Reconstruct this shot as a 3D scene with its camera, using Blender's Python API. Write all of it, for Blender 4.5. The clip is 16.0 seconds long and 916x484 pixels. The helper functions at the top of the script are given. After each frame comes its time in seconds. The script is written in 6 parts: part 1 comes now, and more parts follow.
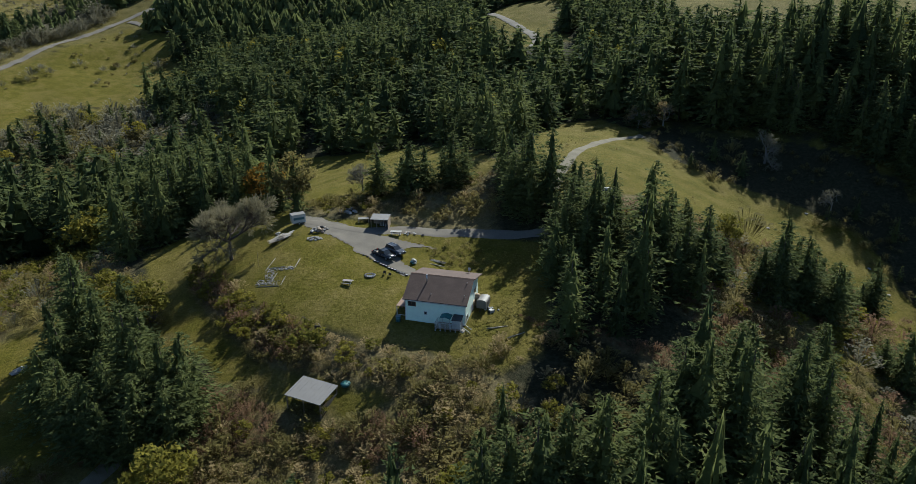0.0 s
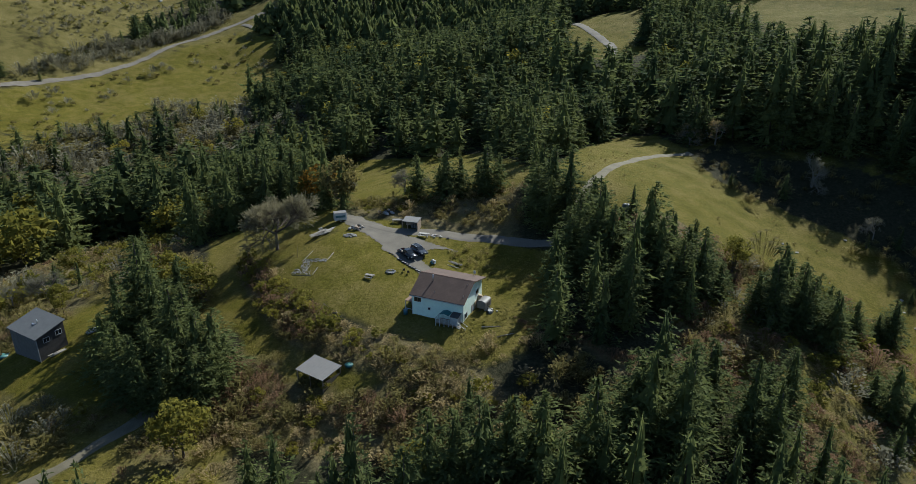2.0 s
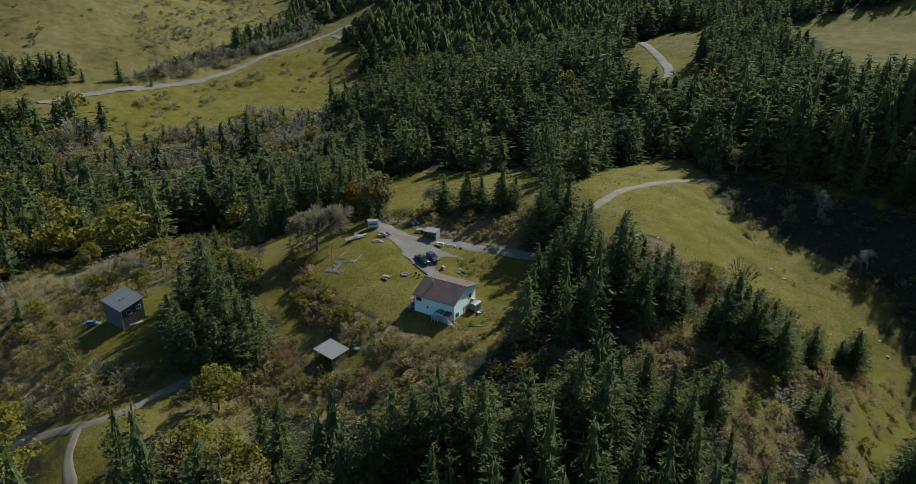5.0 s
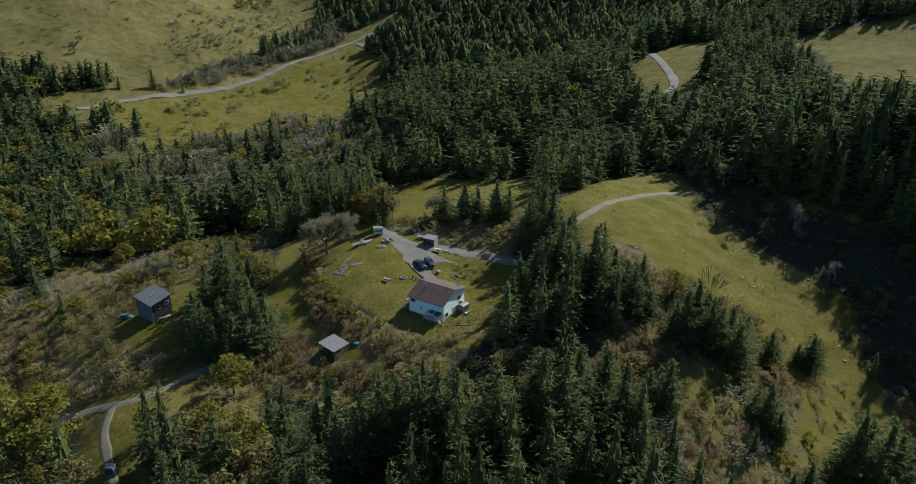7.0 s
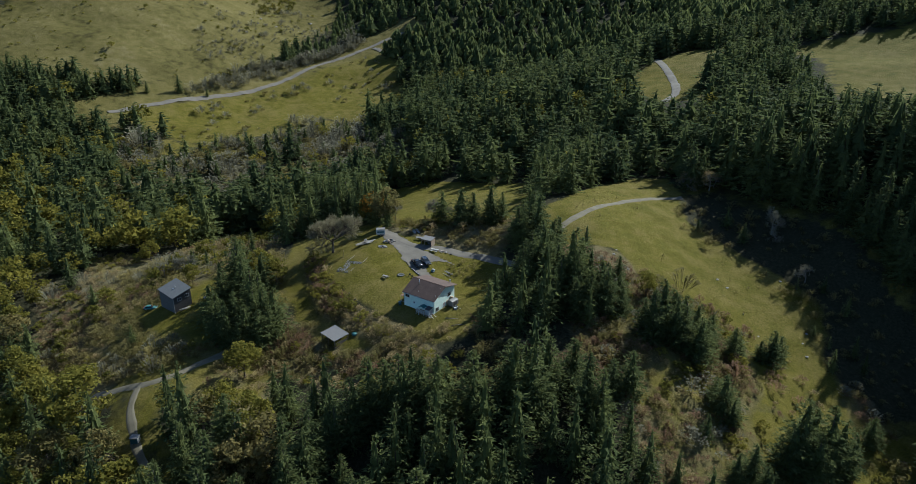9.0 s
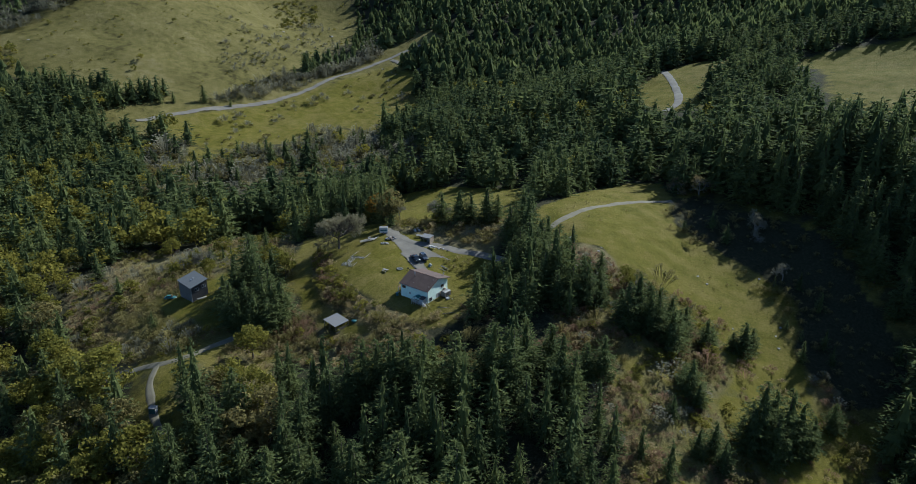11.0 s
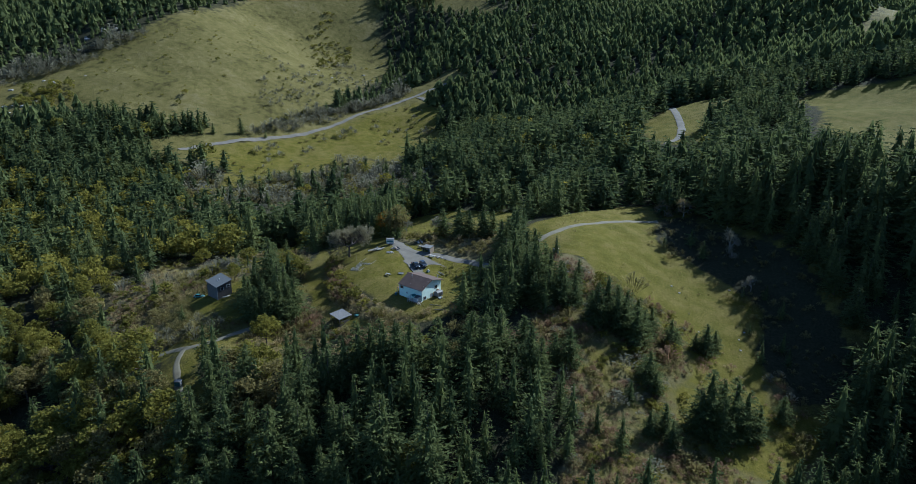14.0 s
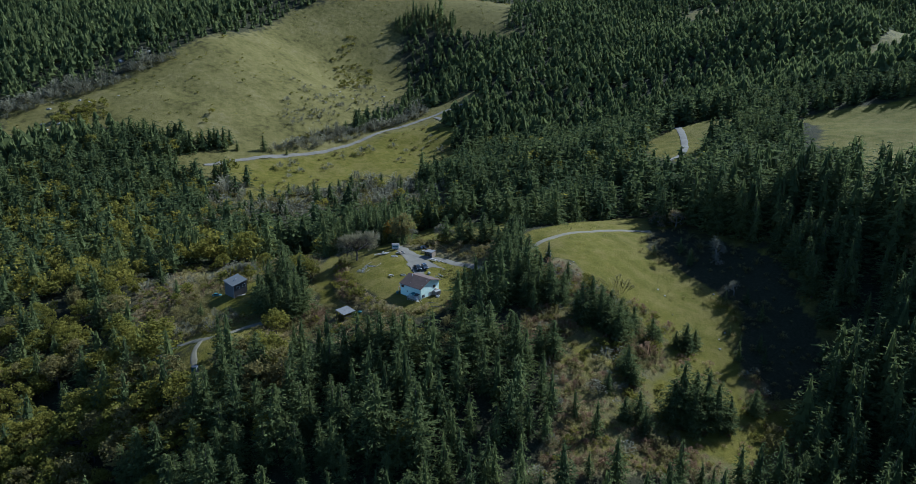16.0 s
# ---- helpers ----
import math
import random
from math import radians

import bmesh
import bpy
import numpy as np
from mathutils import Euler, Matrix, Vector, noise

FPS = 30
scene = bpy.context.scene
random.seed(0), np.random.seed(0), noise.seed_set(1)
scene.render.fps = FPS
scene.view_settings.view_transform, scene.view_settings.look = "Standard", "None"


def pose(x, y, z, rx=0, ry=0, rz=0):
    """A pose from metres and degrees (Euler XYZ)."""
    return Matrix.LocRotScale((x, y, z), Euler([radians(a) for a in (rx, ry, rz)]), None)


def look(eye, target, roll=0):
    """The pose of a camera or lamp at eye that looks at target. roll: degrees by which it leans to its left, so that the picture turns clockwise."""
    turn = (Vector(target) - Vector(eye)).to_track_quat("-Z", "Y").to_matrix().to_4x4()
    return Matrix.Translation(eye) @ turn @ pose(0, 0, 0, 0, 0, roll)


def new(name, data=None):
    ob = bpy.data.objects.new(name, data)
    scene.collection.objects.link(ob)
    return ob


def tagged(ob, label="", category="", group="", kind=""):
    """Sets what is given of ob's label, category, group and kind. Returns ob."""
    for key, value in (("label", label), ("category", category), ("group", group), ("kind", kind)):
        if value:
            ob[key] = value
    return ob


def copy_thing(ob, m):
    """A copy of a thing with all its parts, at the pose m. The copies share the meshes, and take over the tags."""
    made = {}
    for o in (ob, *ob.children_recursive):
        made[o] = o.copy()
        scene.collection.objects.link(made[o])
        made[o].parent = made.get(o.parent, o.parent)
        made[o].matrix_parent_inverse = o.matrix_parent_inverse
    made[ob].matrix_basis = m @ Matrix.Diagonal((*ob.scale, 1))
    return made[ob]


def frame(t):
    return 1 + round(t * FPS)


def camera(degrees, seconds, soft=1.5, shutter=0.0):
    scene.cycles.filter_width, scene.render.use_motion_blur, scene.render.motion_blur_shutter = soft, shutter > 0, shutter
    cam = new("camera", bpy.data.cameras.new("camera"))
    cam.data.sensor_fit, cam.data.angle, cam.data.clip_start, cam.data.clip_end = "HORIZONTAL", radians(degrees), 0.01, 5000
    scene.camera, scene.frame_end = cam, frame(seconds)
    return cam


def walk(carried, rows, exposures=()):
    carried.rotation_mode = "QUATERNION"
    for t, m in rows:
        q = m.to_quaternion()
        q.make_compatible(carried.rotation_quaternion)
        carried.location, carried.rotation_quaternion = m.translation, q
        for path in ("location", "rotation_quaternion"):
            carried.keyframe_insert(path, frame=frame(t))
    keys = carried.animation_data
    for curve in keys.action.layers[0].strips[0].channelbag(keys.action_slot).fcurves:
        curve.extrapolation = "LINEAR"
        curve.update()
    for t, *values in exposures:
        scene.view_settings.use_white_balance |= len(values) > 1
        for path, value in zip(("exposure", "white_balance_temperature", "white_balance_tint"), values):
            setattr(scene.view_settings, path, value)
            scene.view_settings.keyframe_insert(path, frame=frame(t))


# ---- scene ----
cam = camera(68.62, 16.0, soft=0.8)
PATH = [
    (0, (21.1, -114.79, 54.31), (20.88, -21.85, 17.4), -0.31),
    (0.5, (25.62, -116.89, 55.12), (21.3, -23.98, 18.38), -0.20),
    (1, (30.07, -119.17, 56.23), (21.97, -26.49, 19.55), -0.11),
    (1.5, (34.45, -121.64, 57.62), (22.89, -29.32, 20.94), -0.04),
    (2, (38.74, -124.23, 59.19), (24.06, -32.36, 22.53), 0.02),
    (2.5, (42.93, -126.88, 60.87), (25.44, -35.48, 24.26), 0.07),
    (3, (47.0, -129.55, 62.58), (26.98, -38.64, 26.06), 0.11),
    (3.5, (50.93, -132.24, 64.3), (28.66, -41.82, 27.85), 0.14),
    (4, (54.7, -135.02, 66.03), (30.49, -45.07, 29.65), 0.17),
    (4.5, (58.29, -137.92, 67.82), (32.46, -48.41, 31.49), 0.19),
    (5, (61.73, -140.96, 69.69), (34.55, -51.83, 33.38), 0.20),
    (5.5, (65.04, -144.07, 71.63), (36.76, -55.28, 35.35), 0.20),
    (6, (68.27, -147.21, 73.64), (39.07, -58.71, 37.38), 0.20),
    (6.5, (71.48, -150.3, 75.69), (41.45, -62.07, 39.45), 0.19),
    (7, (74.71, -153.32, 77.73), (43.91, -65.34, 41.52), 0.17),
    (7.5, (77.96, -156.28, 79.72), (46.43, -68.55, 43.51), 0.15),
    (8, (81.26, -159.19, 81.55), (49.0, -71.75, 45.31), 0.13),
    (8.5, (84.6, -162.08, 83.12), (51.58, -74.94, 46.83), 0.08),
    (9, (87.98, -164.94, 84.3), (54.16, -78.11, 48.01), 0.03),
    (9.5, (91.41, -167.77, 85.05), (56.77, -81.21, 48.89), -0.03),
    (10, (94.89, -170.6, 85.42), (59.42, -84.25, 49.56), -0.10),
    (10.5, (98.42, -173.48, 85.48), (62.13, -87.27, 50.11), -0.15),
    (11, (102.01, -176.44, 85.34), (64.91, -90.31, 50.64), -0.19),
    (11.5, (105.68, -179.53, 85.11), (67.77, -93.41, 51.24), -0.20),
    (12, (109.43, -182.74, 84.85), (70.72, -96.62, 51.92), -0.18),
    (12.5, (113.29, -186.04, 84.59), (73.74, -99.93, 52.65), -0.15),
    (13, (117.26, -189.38, 84.3), (76.81, -103.32, 53.34), -0.10),
    (13.5, (121.34, -192.73, 83.96), (79.96, -106.79, 53.92), -0.06),
    (14, (125.49, -196.06, 83.54), (83.17, -110.27, 54.38), -0.02),
    (14.5, (129.67, -199.34, 83.07), (86.43, -113.73, 54.75), 0.01),
    (15, (133.81, -202.51, 82.58), (89.7, -117.09, 55.08), 0.03),
    (15.5, (137.88, -205.53, 82.1), (92.95, -120.28, 55.39), 0.04),
    (16, (141.88, -208.35, 81.66), (96.17, -123.27, 55.7), 0.01),
]
EXPOSURES = [(0.0, 0.85, 5080, 5), (9.0, 0.86, 4850, 5), (16.0, 0.96, 4350, 5)]
walk(cam, [(t, look(eye, target, roll)) for t, eye, target, roll in PATH], EXPOSURES)

# ---- world and sun ----
SUN_AZ, SUN_EL = radians(26), radians(38.5)
world = bpy.data.worlds.new("world")
scene.world = world
world.use_nodes = True
wn = world.node_tree.nodes
sky = wn.new("ShaderNodeTexSky")
sky.sky_type, sky.sun_disc = "NISHITA", False
sky.sun_elevation, sky.sun_rotation = SUN_EL, SUN_AZ
world.node_tree.links.new(sky.outputs[0], wn["Background"].inputs[0])
wn["Background"].inputs[1].default_value = 0.057
sun_dir = Vector((math.sin(SUN_AZ) * math.cos(SUN_EL), math.cos(SUN_AZ) * math.cos(SUN_EL), math.sin(SUN_EL)))
sun = new("sun", bpy.data.lights.new("sun", "SUN"))
sun.data.energy, sun.data.angle, sun.data.color = 4.9, radians(0.53), (1.0, 0.855, 0.635)
sun.matrix_world = look(sun_dir * 500, (0, 0, 0))


# ---- materials ----
def mat(name):
    m = bpy.data.materials.new(name)
    m.use_nodes = True
    t = m.node_tree
    return m, t, t.nodes["Principled BSDF"], t.links


def ramp(t, fac, stops):
    r = t.nodes.new("ShaderNodeValToRGB")
    while len(r.color_ramp.elements) < len(stops):
        r.color_ramp.elements.new(0.5)
    for e, (p, c) in zip(r.color_ramp.elements, stops):
        e.position, e.color = p, (*c, 1)
    t.links.new(fac, r.inputs[0])
    return r.outputs[0]


def noise_node(t, scale, detail=4, coords=None, rough=0.55):
    n = t.nodes.new("ShaderNodeTexNoise")
    n.inputs["Scale"].default_value, n.inputs["Detail"].default_value = scale, detail
    n.inputs["Roughness"].default_value = rough
    if coords is None:
        coords = t.nodes.new("ShaderNodeTexCoord").outputs["Object"]
    t.links.new(coords, n.inputs["Vector"])
    return n.outputs[0]


def mix(t, fac, a, b, how="MIX"):
    m = t.nodes.new("ShaderNodeMix")
    m.data_type, m.blend_type = "RGBA", how
    for sock, v in ((m.inputs[0], fac), (m.inputs[6], a), (m.inputs[7], b)):
        if isinstance(v, (int, float)):
            sock.default_value = v
        elif isinstance(v, tuple):
            sock.default_value = (*v, 1)
        else:
            t.links.new(v, sock)
    return m.outputs[2]


def calc(t, how, a, b, clamp=False):
    m = t.nodes.new("ShaderNodeMath")
    m.operation, m.use_clamp = how, clamp
    for sock, v in ((m.inputs[0], a), (m.inputs[1], b)):
        if isinstance(v, (int, float)):
            sock.default_value = v
        else:
            t.links.new(v, sock)
    return m.outputs[0]


def attr(t, name):
    a = t.nodes.new("ShaderNodeAttribute")
    a.attribute_name = name
    return a.outputs["Fac"]


def bump(t, bsdf, height, strength=0.5, distance=0.05):
    b = t.nodes.new("ShaderNodeBump")
    b.inputs["Strength"].default_value, b.inputs["Distance"].default_value = strength, distance
    t.links.new(height, b.inputs["Height"])
    t.links.new(b.outputs[0], bsdf.inputs["Normal"])


def foliage(name, dark, light, translucent=0.3, rough=0.85):
    """Leaves: colour by plant and by tuft, partly letting light through."""
    m, t, bsdf, links = mat(name)
    rnd = t.nodes.new("ShaderNodeObjectInfo").outputs["Random"]
    isl = t.nodes.new("ShaderNodeNewGeometry").outputs["Random Per Island"]
    f = calc(t, "ADD", calc(t, "MULTIPLY", rnd, 0.25), calc(t, "MULTIPLY", isl, 0.35))
    f = calc(t, "ADD", f, calc(t, "MULTIPLY", attr(t, "tint"), 0.6), True)
    f = calc(t, "ADD", f, calc(t, "MULTIPLY", calc(t, "SUBTRACT", noise_node(t, 1.5, 2), 0.5), 0.5), True)
    col = ramp(t, f, [(0.0, dark), (1.0, light)])
    links.new(col, bsdf.inputs["Base Color"])
    bsdf.inputs["Roughness"].default_value = rough
    bsdf.inputs["Specular IOR Level"].default_value = 0.06
    tr = t.nodes.new("ShaderNodeBsdfTranslucent")
    links.new(col, tr.inputs[0])
    mx = t.nodes.new("ShaderNodeMixShader")
    mx.inputs[0].default_value = translucent
    links.new(bsdf.outputs[0], mx.inputs[1])
    links.new(tr.outputs[0], mx.inputs[2])
    links.new(mx.outputs[0], t.nodes["Material Output"].inputs[0])
    return m


def plain(name, col, rough=0.6, metal=0.0, vary=0.25, scale=3.0, bumpy=0.0):
    """A surface with two scales of staining."""
    m, t, bsdf, links = mat(name)
    f = calc(t, "ADD", calc(t, "MULTIPLY", noise_node(t, scale, 5), 0.6), calc(t, "MULTIPLY", noise_node(t, scale * 9, 3), 0.4))
    lo = tuple(c * (1 - vary) for c in col)
    hi = tuple(min(1, c * (1 + vary)) for c in col)
    links.new(ramp(t, f, [(0.3, lo), (0.7, hi)]), bsdf.inputs["Base Color"])
    bsdf.inputs["Roughness"].default_value, bsdf.inputs["Metallic"].default_value = rough, metal
    if bumpy:
        bump(t, bsdf, noise_node(t, scale * 6, 4), bumpy, 0.03)
    return m


M_FIR = foliage("fir_needles", (0.03, 0.048, 0.024), (0.165, 0.18, 0.056), 0.48)
M_OLIVE = foliage("olive_leaves", (0.055, 0.066, 0.014), (0.25, 0.215, 0.035), 0.5)
M_ORANGE = foliage("orange_leaves", (0.09, 0.065, 0.012), (0.28, 0.155, 0.022), 0.45)
M_BROOM = foliage("brush_leaves", (0.085, 0.08, 0.025), (0.24, 0.195, 0.07), 0.5)
M_TAN = foliage("tan_stems", (0.14, 0.11, 0.052), (0.31, 0.24, 0.115), 0.5)
M_RED = foliage("bramble_stems", (0.095, 0.06, 0.036), (0.225, 0.142, 0.082), 0.5)
M_GREY = foliage("grey_twigs", (0.09, 0.086, 0.056), (0.21, 0.195, 0.13), 0.35)
M_OAK = foliage("oak_twigs", (0.13, 0.118, 0.066), (0.27, 0.24, 0.145), 0.4)
M_BARK = plain("bark", (0.075, 0.058, 0.045), 0.9, vary=0.4, scale=2.0)
M_GREYBARK = plain("lichen_bark", (0.17, 0.155, 0.13), 0.9, vary=0.35, scale=2.0)


def ground_material():
    m, t, bsdf, links = mat("ground")
    xy = t.nodes.new("ShaderNodeTexCoord").outputs["Object"]
    fine, mid, wide = noise_node(t, 1.3, 6, xy, 0.65), noise_node(t, 0.16, 5, xy), noise_node(t, 0.022, 4, xy)
    blade = noise_node(t, 5.0, 4, xy, 0.7)
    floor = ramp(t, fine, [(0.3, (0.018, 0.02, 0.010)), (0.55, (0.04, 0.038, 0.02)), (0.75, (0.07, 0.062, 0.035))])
    g = calc(t, "ADD", calc(t, "MULTIPLY", mid, 0.6), calc(t, "MULTIPLY", fine, 0.4))
    grass = ramp(t, g, [(0.3, (0.064, 0.063, 0.008)), (0.5, (0.108, 0.094, 0.014)), (0.72, (0.158, 0.128, 0.03))])
    dry = calc(t, "MULTIPLY", calc(t, "SUBTRACT", calc(t, "ADD", calc(t, "MULTIPLY", wide, 0.7), calc(t, "MULTIPLY", mid, 0.5)), 0.54), 3.0, True)
    grass = mix(t, calc(t, "MULTIPLY", dry, 0.75), grass, ramp(t, fine, [(0.35, (0.11, 0.088, 0.024)), (0.65, (0.185, 0.148, 0.06))]))
    straw = ramp(t, calc(t, "ADD", calc(t, "MULTIPLY", wide, 0.5), calc(t, "MULTIPLY", mid, 0.5)),
                 [(0.34, (0.05, 0.044, 0.014)), (0.44, (0.104, 0.09, 0.026)), (0.56, (0.135, 0.114, 0.038)), (0.68, (0.168, 0.14, 0.06))])
    brush = ramp(t, g, [(0.3, (0.075, 0.066, 0.028)), (0.5, (0.14, 0.115, 0.055)), (0.72, (0.22, 0.18, 0.1))])
    edge = calc(t, "MULTIPLY", calc(t, "SUBTRACT", mid, 0.5), 1.1)

    def mask(name):
        return calc(t, "MULTIPLY", calc(t, "SUBTRACT", calc(t, "ADD", attr(t, name), edge), 0.35), 3.3, True)

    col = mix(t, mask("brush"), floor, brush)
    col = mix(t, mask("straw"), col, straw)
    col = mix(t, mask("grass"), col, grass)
    clod = noise_node(t, 2.3, 5, xy, 0.7)
    col = mix(t, 0.48, col, ramp(t, blade, [(0.3, (0.25, 0.27, 0.25)), (0.68, (1.25, 1.25, 1.25))]), "MULTIPLY")
    col = mix(t, 0.5, col, ramp(t, clod, [(0.32, (0.35, 0.36, 0.3)), (0.6, (1.15, 1.15, 1.15))]), "MULTIPLY")
    links.new(col, bsdf.inputs["Base Color"])
    bsdf.inputs["Roughness"].default_value = 0.9
    bsdf.inputs["Specular IOR Level"].default_value = 0.04
    lumps = calc(t, "MULTIPLY", mid, calc(t, "ADD", calc(t, "MULTIPLY", attr(t, "straw"), 2.2), 0.8))
    bump(t, bsdf, calc(t, "ADD", calc(t, "ADD", fine, blade), lumps), 0.55, 0.4)
    return m


def gravel_material(name, lo, hi):
    m, t, bsdf, links = mat(name)
    f = calc(t, "ADD", calc(t, "MULTIPLY", noise_node(t, 0.35, 5), 0.55), calc(t, "MULTIPLY", noise_node(t, 7, 4), 0.45))
    links.new(ramp(t, f, [(0.32, lo), (0.68, hi)]), bsdf.inputs["Base Color"])
    bsdf.inputs["Roughness"].default_value = 0.95
    bump(t, bsdf, noise_node(t, 9, 4), 0.5, 0.03)
    return m


M_GROUND = ground_material()
M_GRAVEL = gravel_material("gravel", (0.085, 0.074, 0.057), (0.138, 0.121, 0.094))
M_DIRT = gravel_material("dirt_track", (0.075, 0.065, 0.036), (0.145, 0.124, 0.08))


# ---- land ----
def lattice(ix, iy):
    v = np.sin(ix * 127.1 + iy * 311.7) * 43758.5453
    return v - np.floor(v)


def value_noise(x, y, s):
    """Smooth noise of grain s metres, -1 to 1."""
    x, y = np.asarray(x, float) / s, np.asarray(y, float) / s
    ix, iy = np.floor(x), np.floor(y)
    fx, fy = x - ix, y - iy
    fx, fy = fx * fx * (3 - 2 * fx), fy * fy * (3 - 2 * fy)
    a, b = lattice(ix, iy), lattice(ix + 1, iy)
    c, d = lattice(ix, iy + 1), lattice(ix + 1, iy + 1)
    return 2 * ((a + (b - a) * fx) * (1 - fy) + (c + (d - c) * fx) * fy) - 1


# broad swells and hollows: x, y, radius, height
FAR_HILLS = [(0, 1200, 450, 75.3), (-1200, 1200, 450, 146.5), (0, 1800, 450, 239.3), (-600, 1800, 450, 75.9), (-1500, 600, 450, 191.5), (-900, 1500, 450, 145.7), (350, 450, 220, 83.1), (-700, 300, 220, 46.0), (-700, 750, 220, 75.8)]
VALLEY = [(-220, 260, 110, -28.6), (-380, 580, 110, -55.4), (-380, 20, 110, -19.5), (100, 740, 110, 64.3), (100, -300, 110, -31.9), (-300, 820, 110, 45.4), (-460, 340, 110, 8.3), (-220, 580, 110, 38.8), (-140, 420, 110, -22.3), (20, 260, 110, 4.9), (420, 180, 110, 41.7), (260, 260, 110, -14.8), (-300, -60, 110, -20.8), (-540, 420, 110, 28.4), (20, 580, 110, -13.6), (260, -300, 110, -24.1), (-540, 740, 110, 51.4), (-620, 180, 110, -15.8), (-60, -300, 110, -28.8)]
KNOLL = [(-80, -120, 60, -31.5), (120, -120, 60, -20.2), (160, 120, 60, 14.8), (-120, 120, 60, -25.5), (130, 5, 35, -10.4), (55, 30, 35, 11.6), (-20, 30, 35, 7.8), (-20, -70, 35, 20.5), (80, -20, 35, 4.3), (5, 155, 35, -8.4), (180, 5, 35, -15.0), (105, 55, 35, -11.4), (55, 80, 35, 5.7), (80, 130, 35, -6.5), (5, -120, 35, -14.4), (155, -45, 35, -15.3), (-5, -45, 20, -9.7), (-65, -15, 20, 4.0), (25, -30, 20, 2.5), (25, 15, 20, -6.7), (-5, 0, 20, 2.5), (-35, -15, 20, -3.3)]


def land(x, y):
    x, y = np.asarray(x, float), np.asarray(y, float)
    z = np.full(np.broadcast(x, y).shape, -10.0)
    for cx, cy, r, h in FAR_HILLS + VALLEY + KNOLL:
        z = z + h * np.exp(-((x - cx) ** 2 + (y - cy) ** 2) / (2 * r * r))
    away = np.clip((np.hypot(x - 20, y) - 110) / 250, 0, 1)
    z = z + 0.22 * value_noise(x, y, 7) + 0.12 * value_noise(x, y, 2.6)
    far = np.clip((np.hypot(x - 20, y) - 330) / 150, 0, 1)
    z = z - far * 5.0 * (np.abs(value_noise(x, y, 75)) - 0.4) - far * 1.6 * np.abs(value_noise(x + y, x - y, 30))
    return z + away * (2.5 * value_noise(x, y, 55) + 1.0 * value_noise(x, y, 19))


def z_at(x, y):
    return float(land(x, y))


# clearings, as outlines in plan
LAWN = [(-26, 6), (-19, 12), (-13, 22), (-9, 29), (2, 26), (13, 23), (27, 22), (39, 6), (33, -8), (27, -19), (21, -23), (17, -20), (8, -16), (-2, -13), (-8, -10), (-16, -4)]
STRIP = [(-53, 30), (-45, 28), (-35, 11), (-28, -1), (-18, -12.5), (-12, -18), (-8, -22), (-18, -22.5), (-28, -12), (-36, -1), (-43, 10)]
CARPORT_CLEARING = [(-8, -27), (1, -29), (2, -32), (10, -30), (13, -30), (8, -26), (3, -24), (-6, -21), (-12, -22)]
SHED_CLEARING = [(-75, -26), (-69, -19), (-65, -12), (-64, 0), (-55, -7), (-54, -19), (-45, -26), (-49, -34), (-54, -34), (-60, -34)]
MEADOW = [(41, 30), (35, 45), (34.8, 54), (42.7, 86.5), (48.8, 105), (57, 121), (70.5, 121), (78, 98), (80, 80), (84, 71), (92, 66), (100, 62), (110, 57), (118, 52), (124, 46), (126, 38), (124, 28), (131, 14), (118, 12), (107, 15), (96, 14), (86, 12), (78, 16), (70, 22), (62, 30), (52, 26)]
ROUGH = [(40, 28), (60, 26), (82, 23), (94, 26), (120, 21), (132, 19), (150, -4), (139, -24), (86, -67), (85, -39), (68, -27)]
NORTH_MEADOW = [(-83, 146), (-50, 147), (8, 130), (31, 53), (26, 40), (8, 40), (0, 34), (-10, 35), (-24, 45)]
WEST_MEADOW = [(-325, 200), (-299, 282), (-282, 352), (-248, 452), (-207, 437), (-172, 372), (-169, 297), (-213, 302), (-222, 254), (-232, 202), (-271, 198)]
HILL = [(-518, 138), (-589, 179), (-578, 209), (-542, 272), (-532, 343), (-543, 454), (-576, 605), (-548, 653), (-389, 1054), (-297, 768), (-343, 724), (-435, 707), (-422, 653), (-377, 611), (-337, 534), (-302, 336), (-331, 267), (-351, 257), (-368, 224), (-438, 204), (-477, 178), (-498, 126)]
EAST_UPLAND = [(123, 341), (145, 352), (197, 364), (290, 400), (300, 230), (215, 150), (184, 165), (176, 215), (166, 240), (150, 256), (143, 272), (146, 300), (129, 325)]
FAR_CLEARING = [(22, 301), (40, 348), (65, 380), (93, 354), (75, 274), (80, 240), (62, 232), (39, 258)]
FAR_STRIP_1 = [(150, 578), (180, 616), (253, 1094), (212, 593), (179, 548)]
FAR_STRIP_2 = [(-111, 1043), (-71, 1117), (-11, 1146), (-23, 1094), (-81, 1044)]
HEDGE = [(-35, 13), (-27, 9), (-18, -2), (-9, -9.5), (-3, -12.5), (-5, -18), (-11, -18), (-17, -12), (-27, -1), (-34, 8)]
WEST_EDGE = [(-313, 178), (-274, 203), (-236, 207), (-227, 260), (-217, 308), (-174, 305), (-123, 229), (-170, 231), (-182, 195), (-196, 158), (-240, 142)]
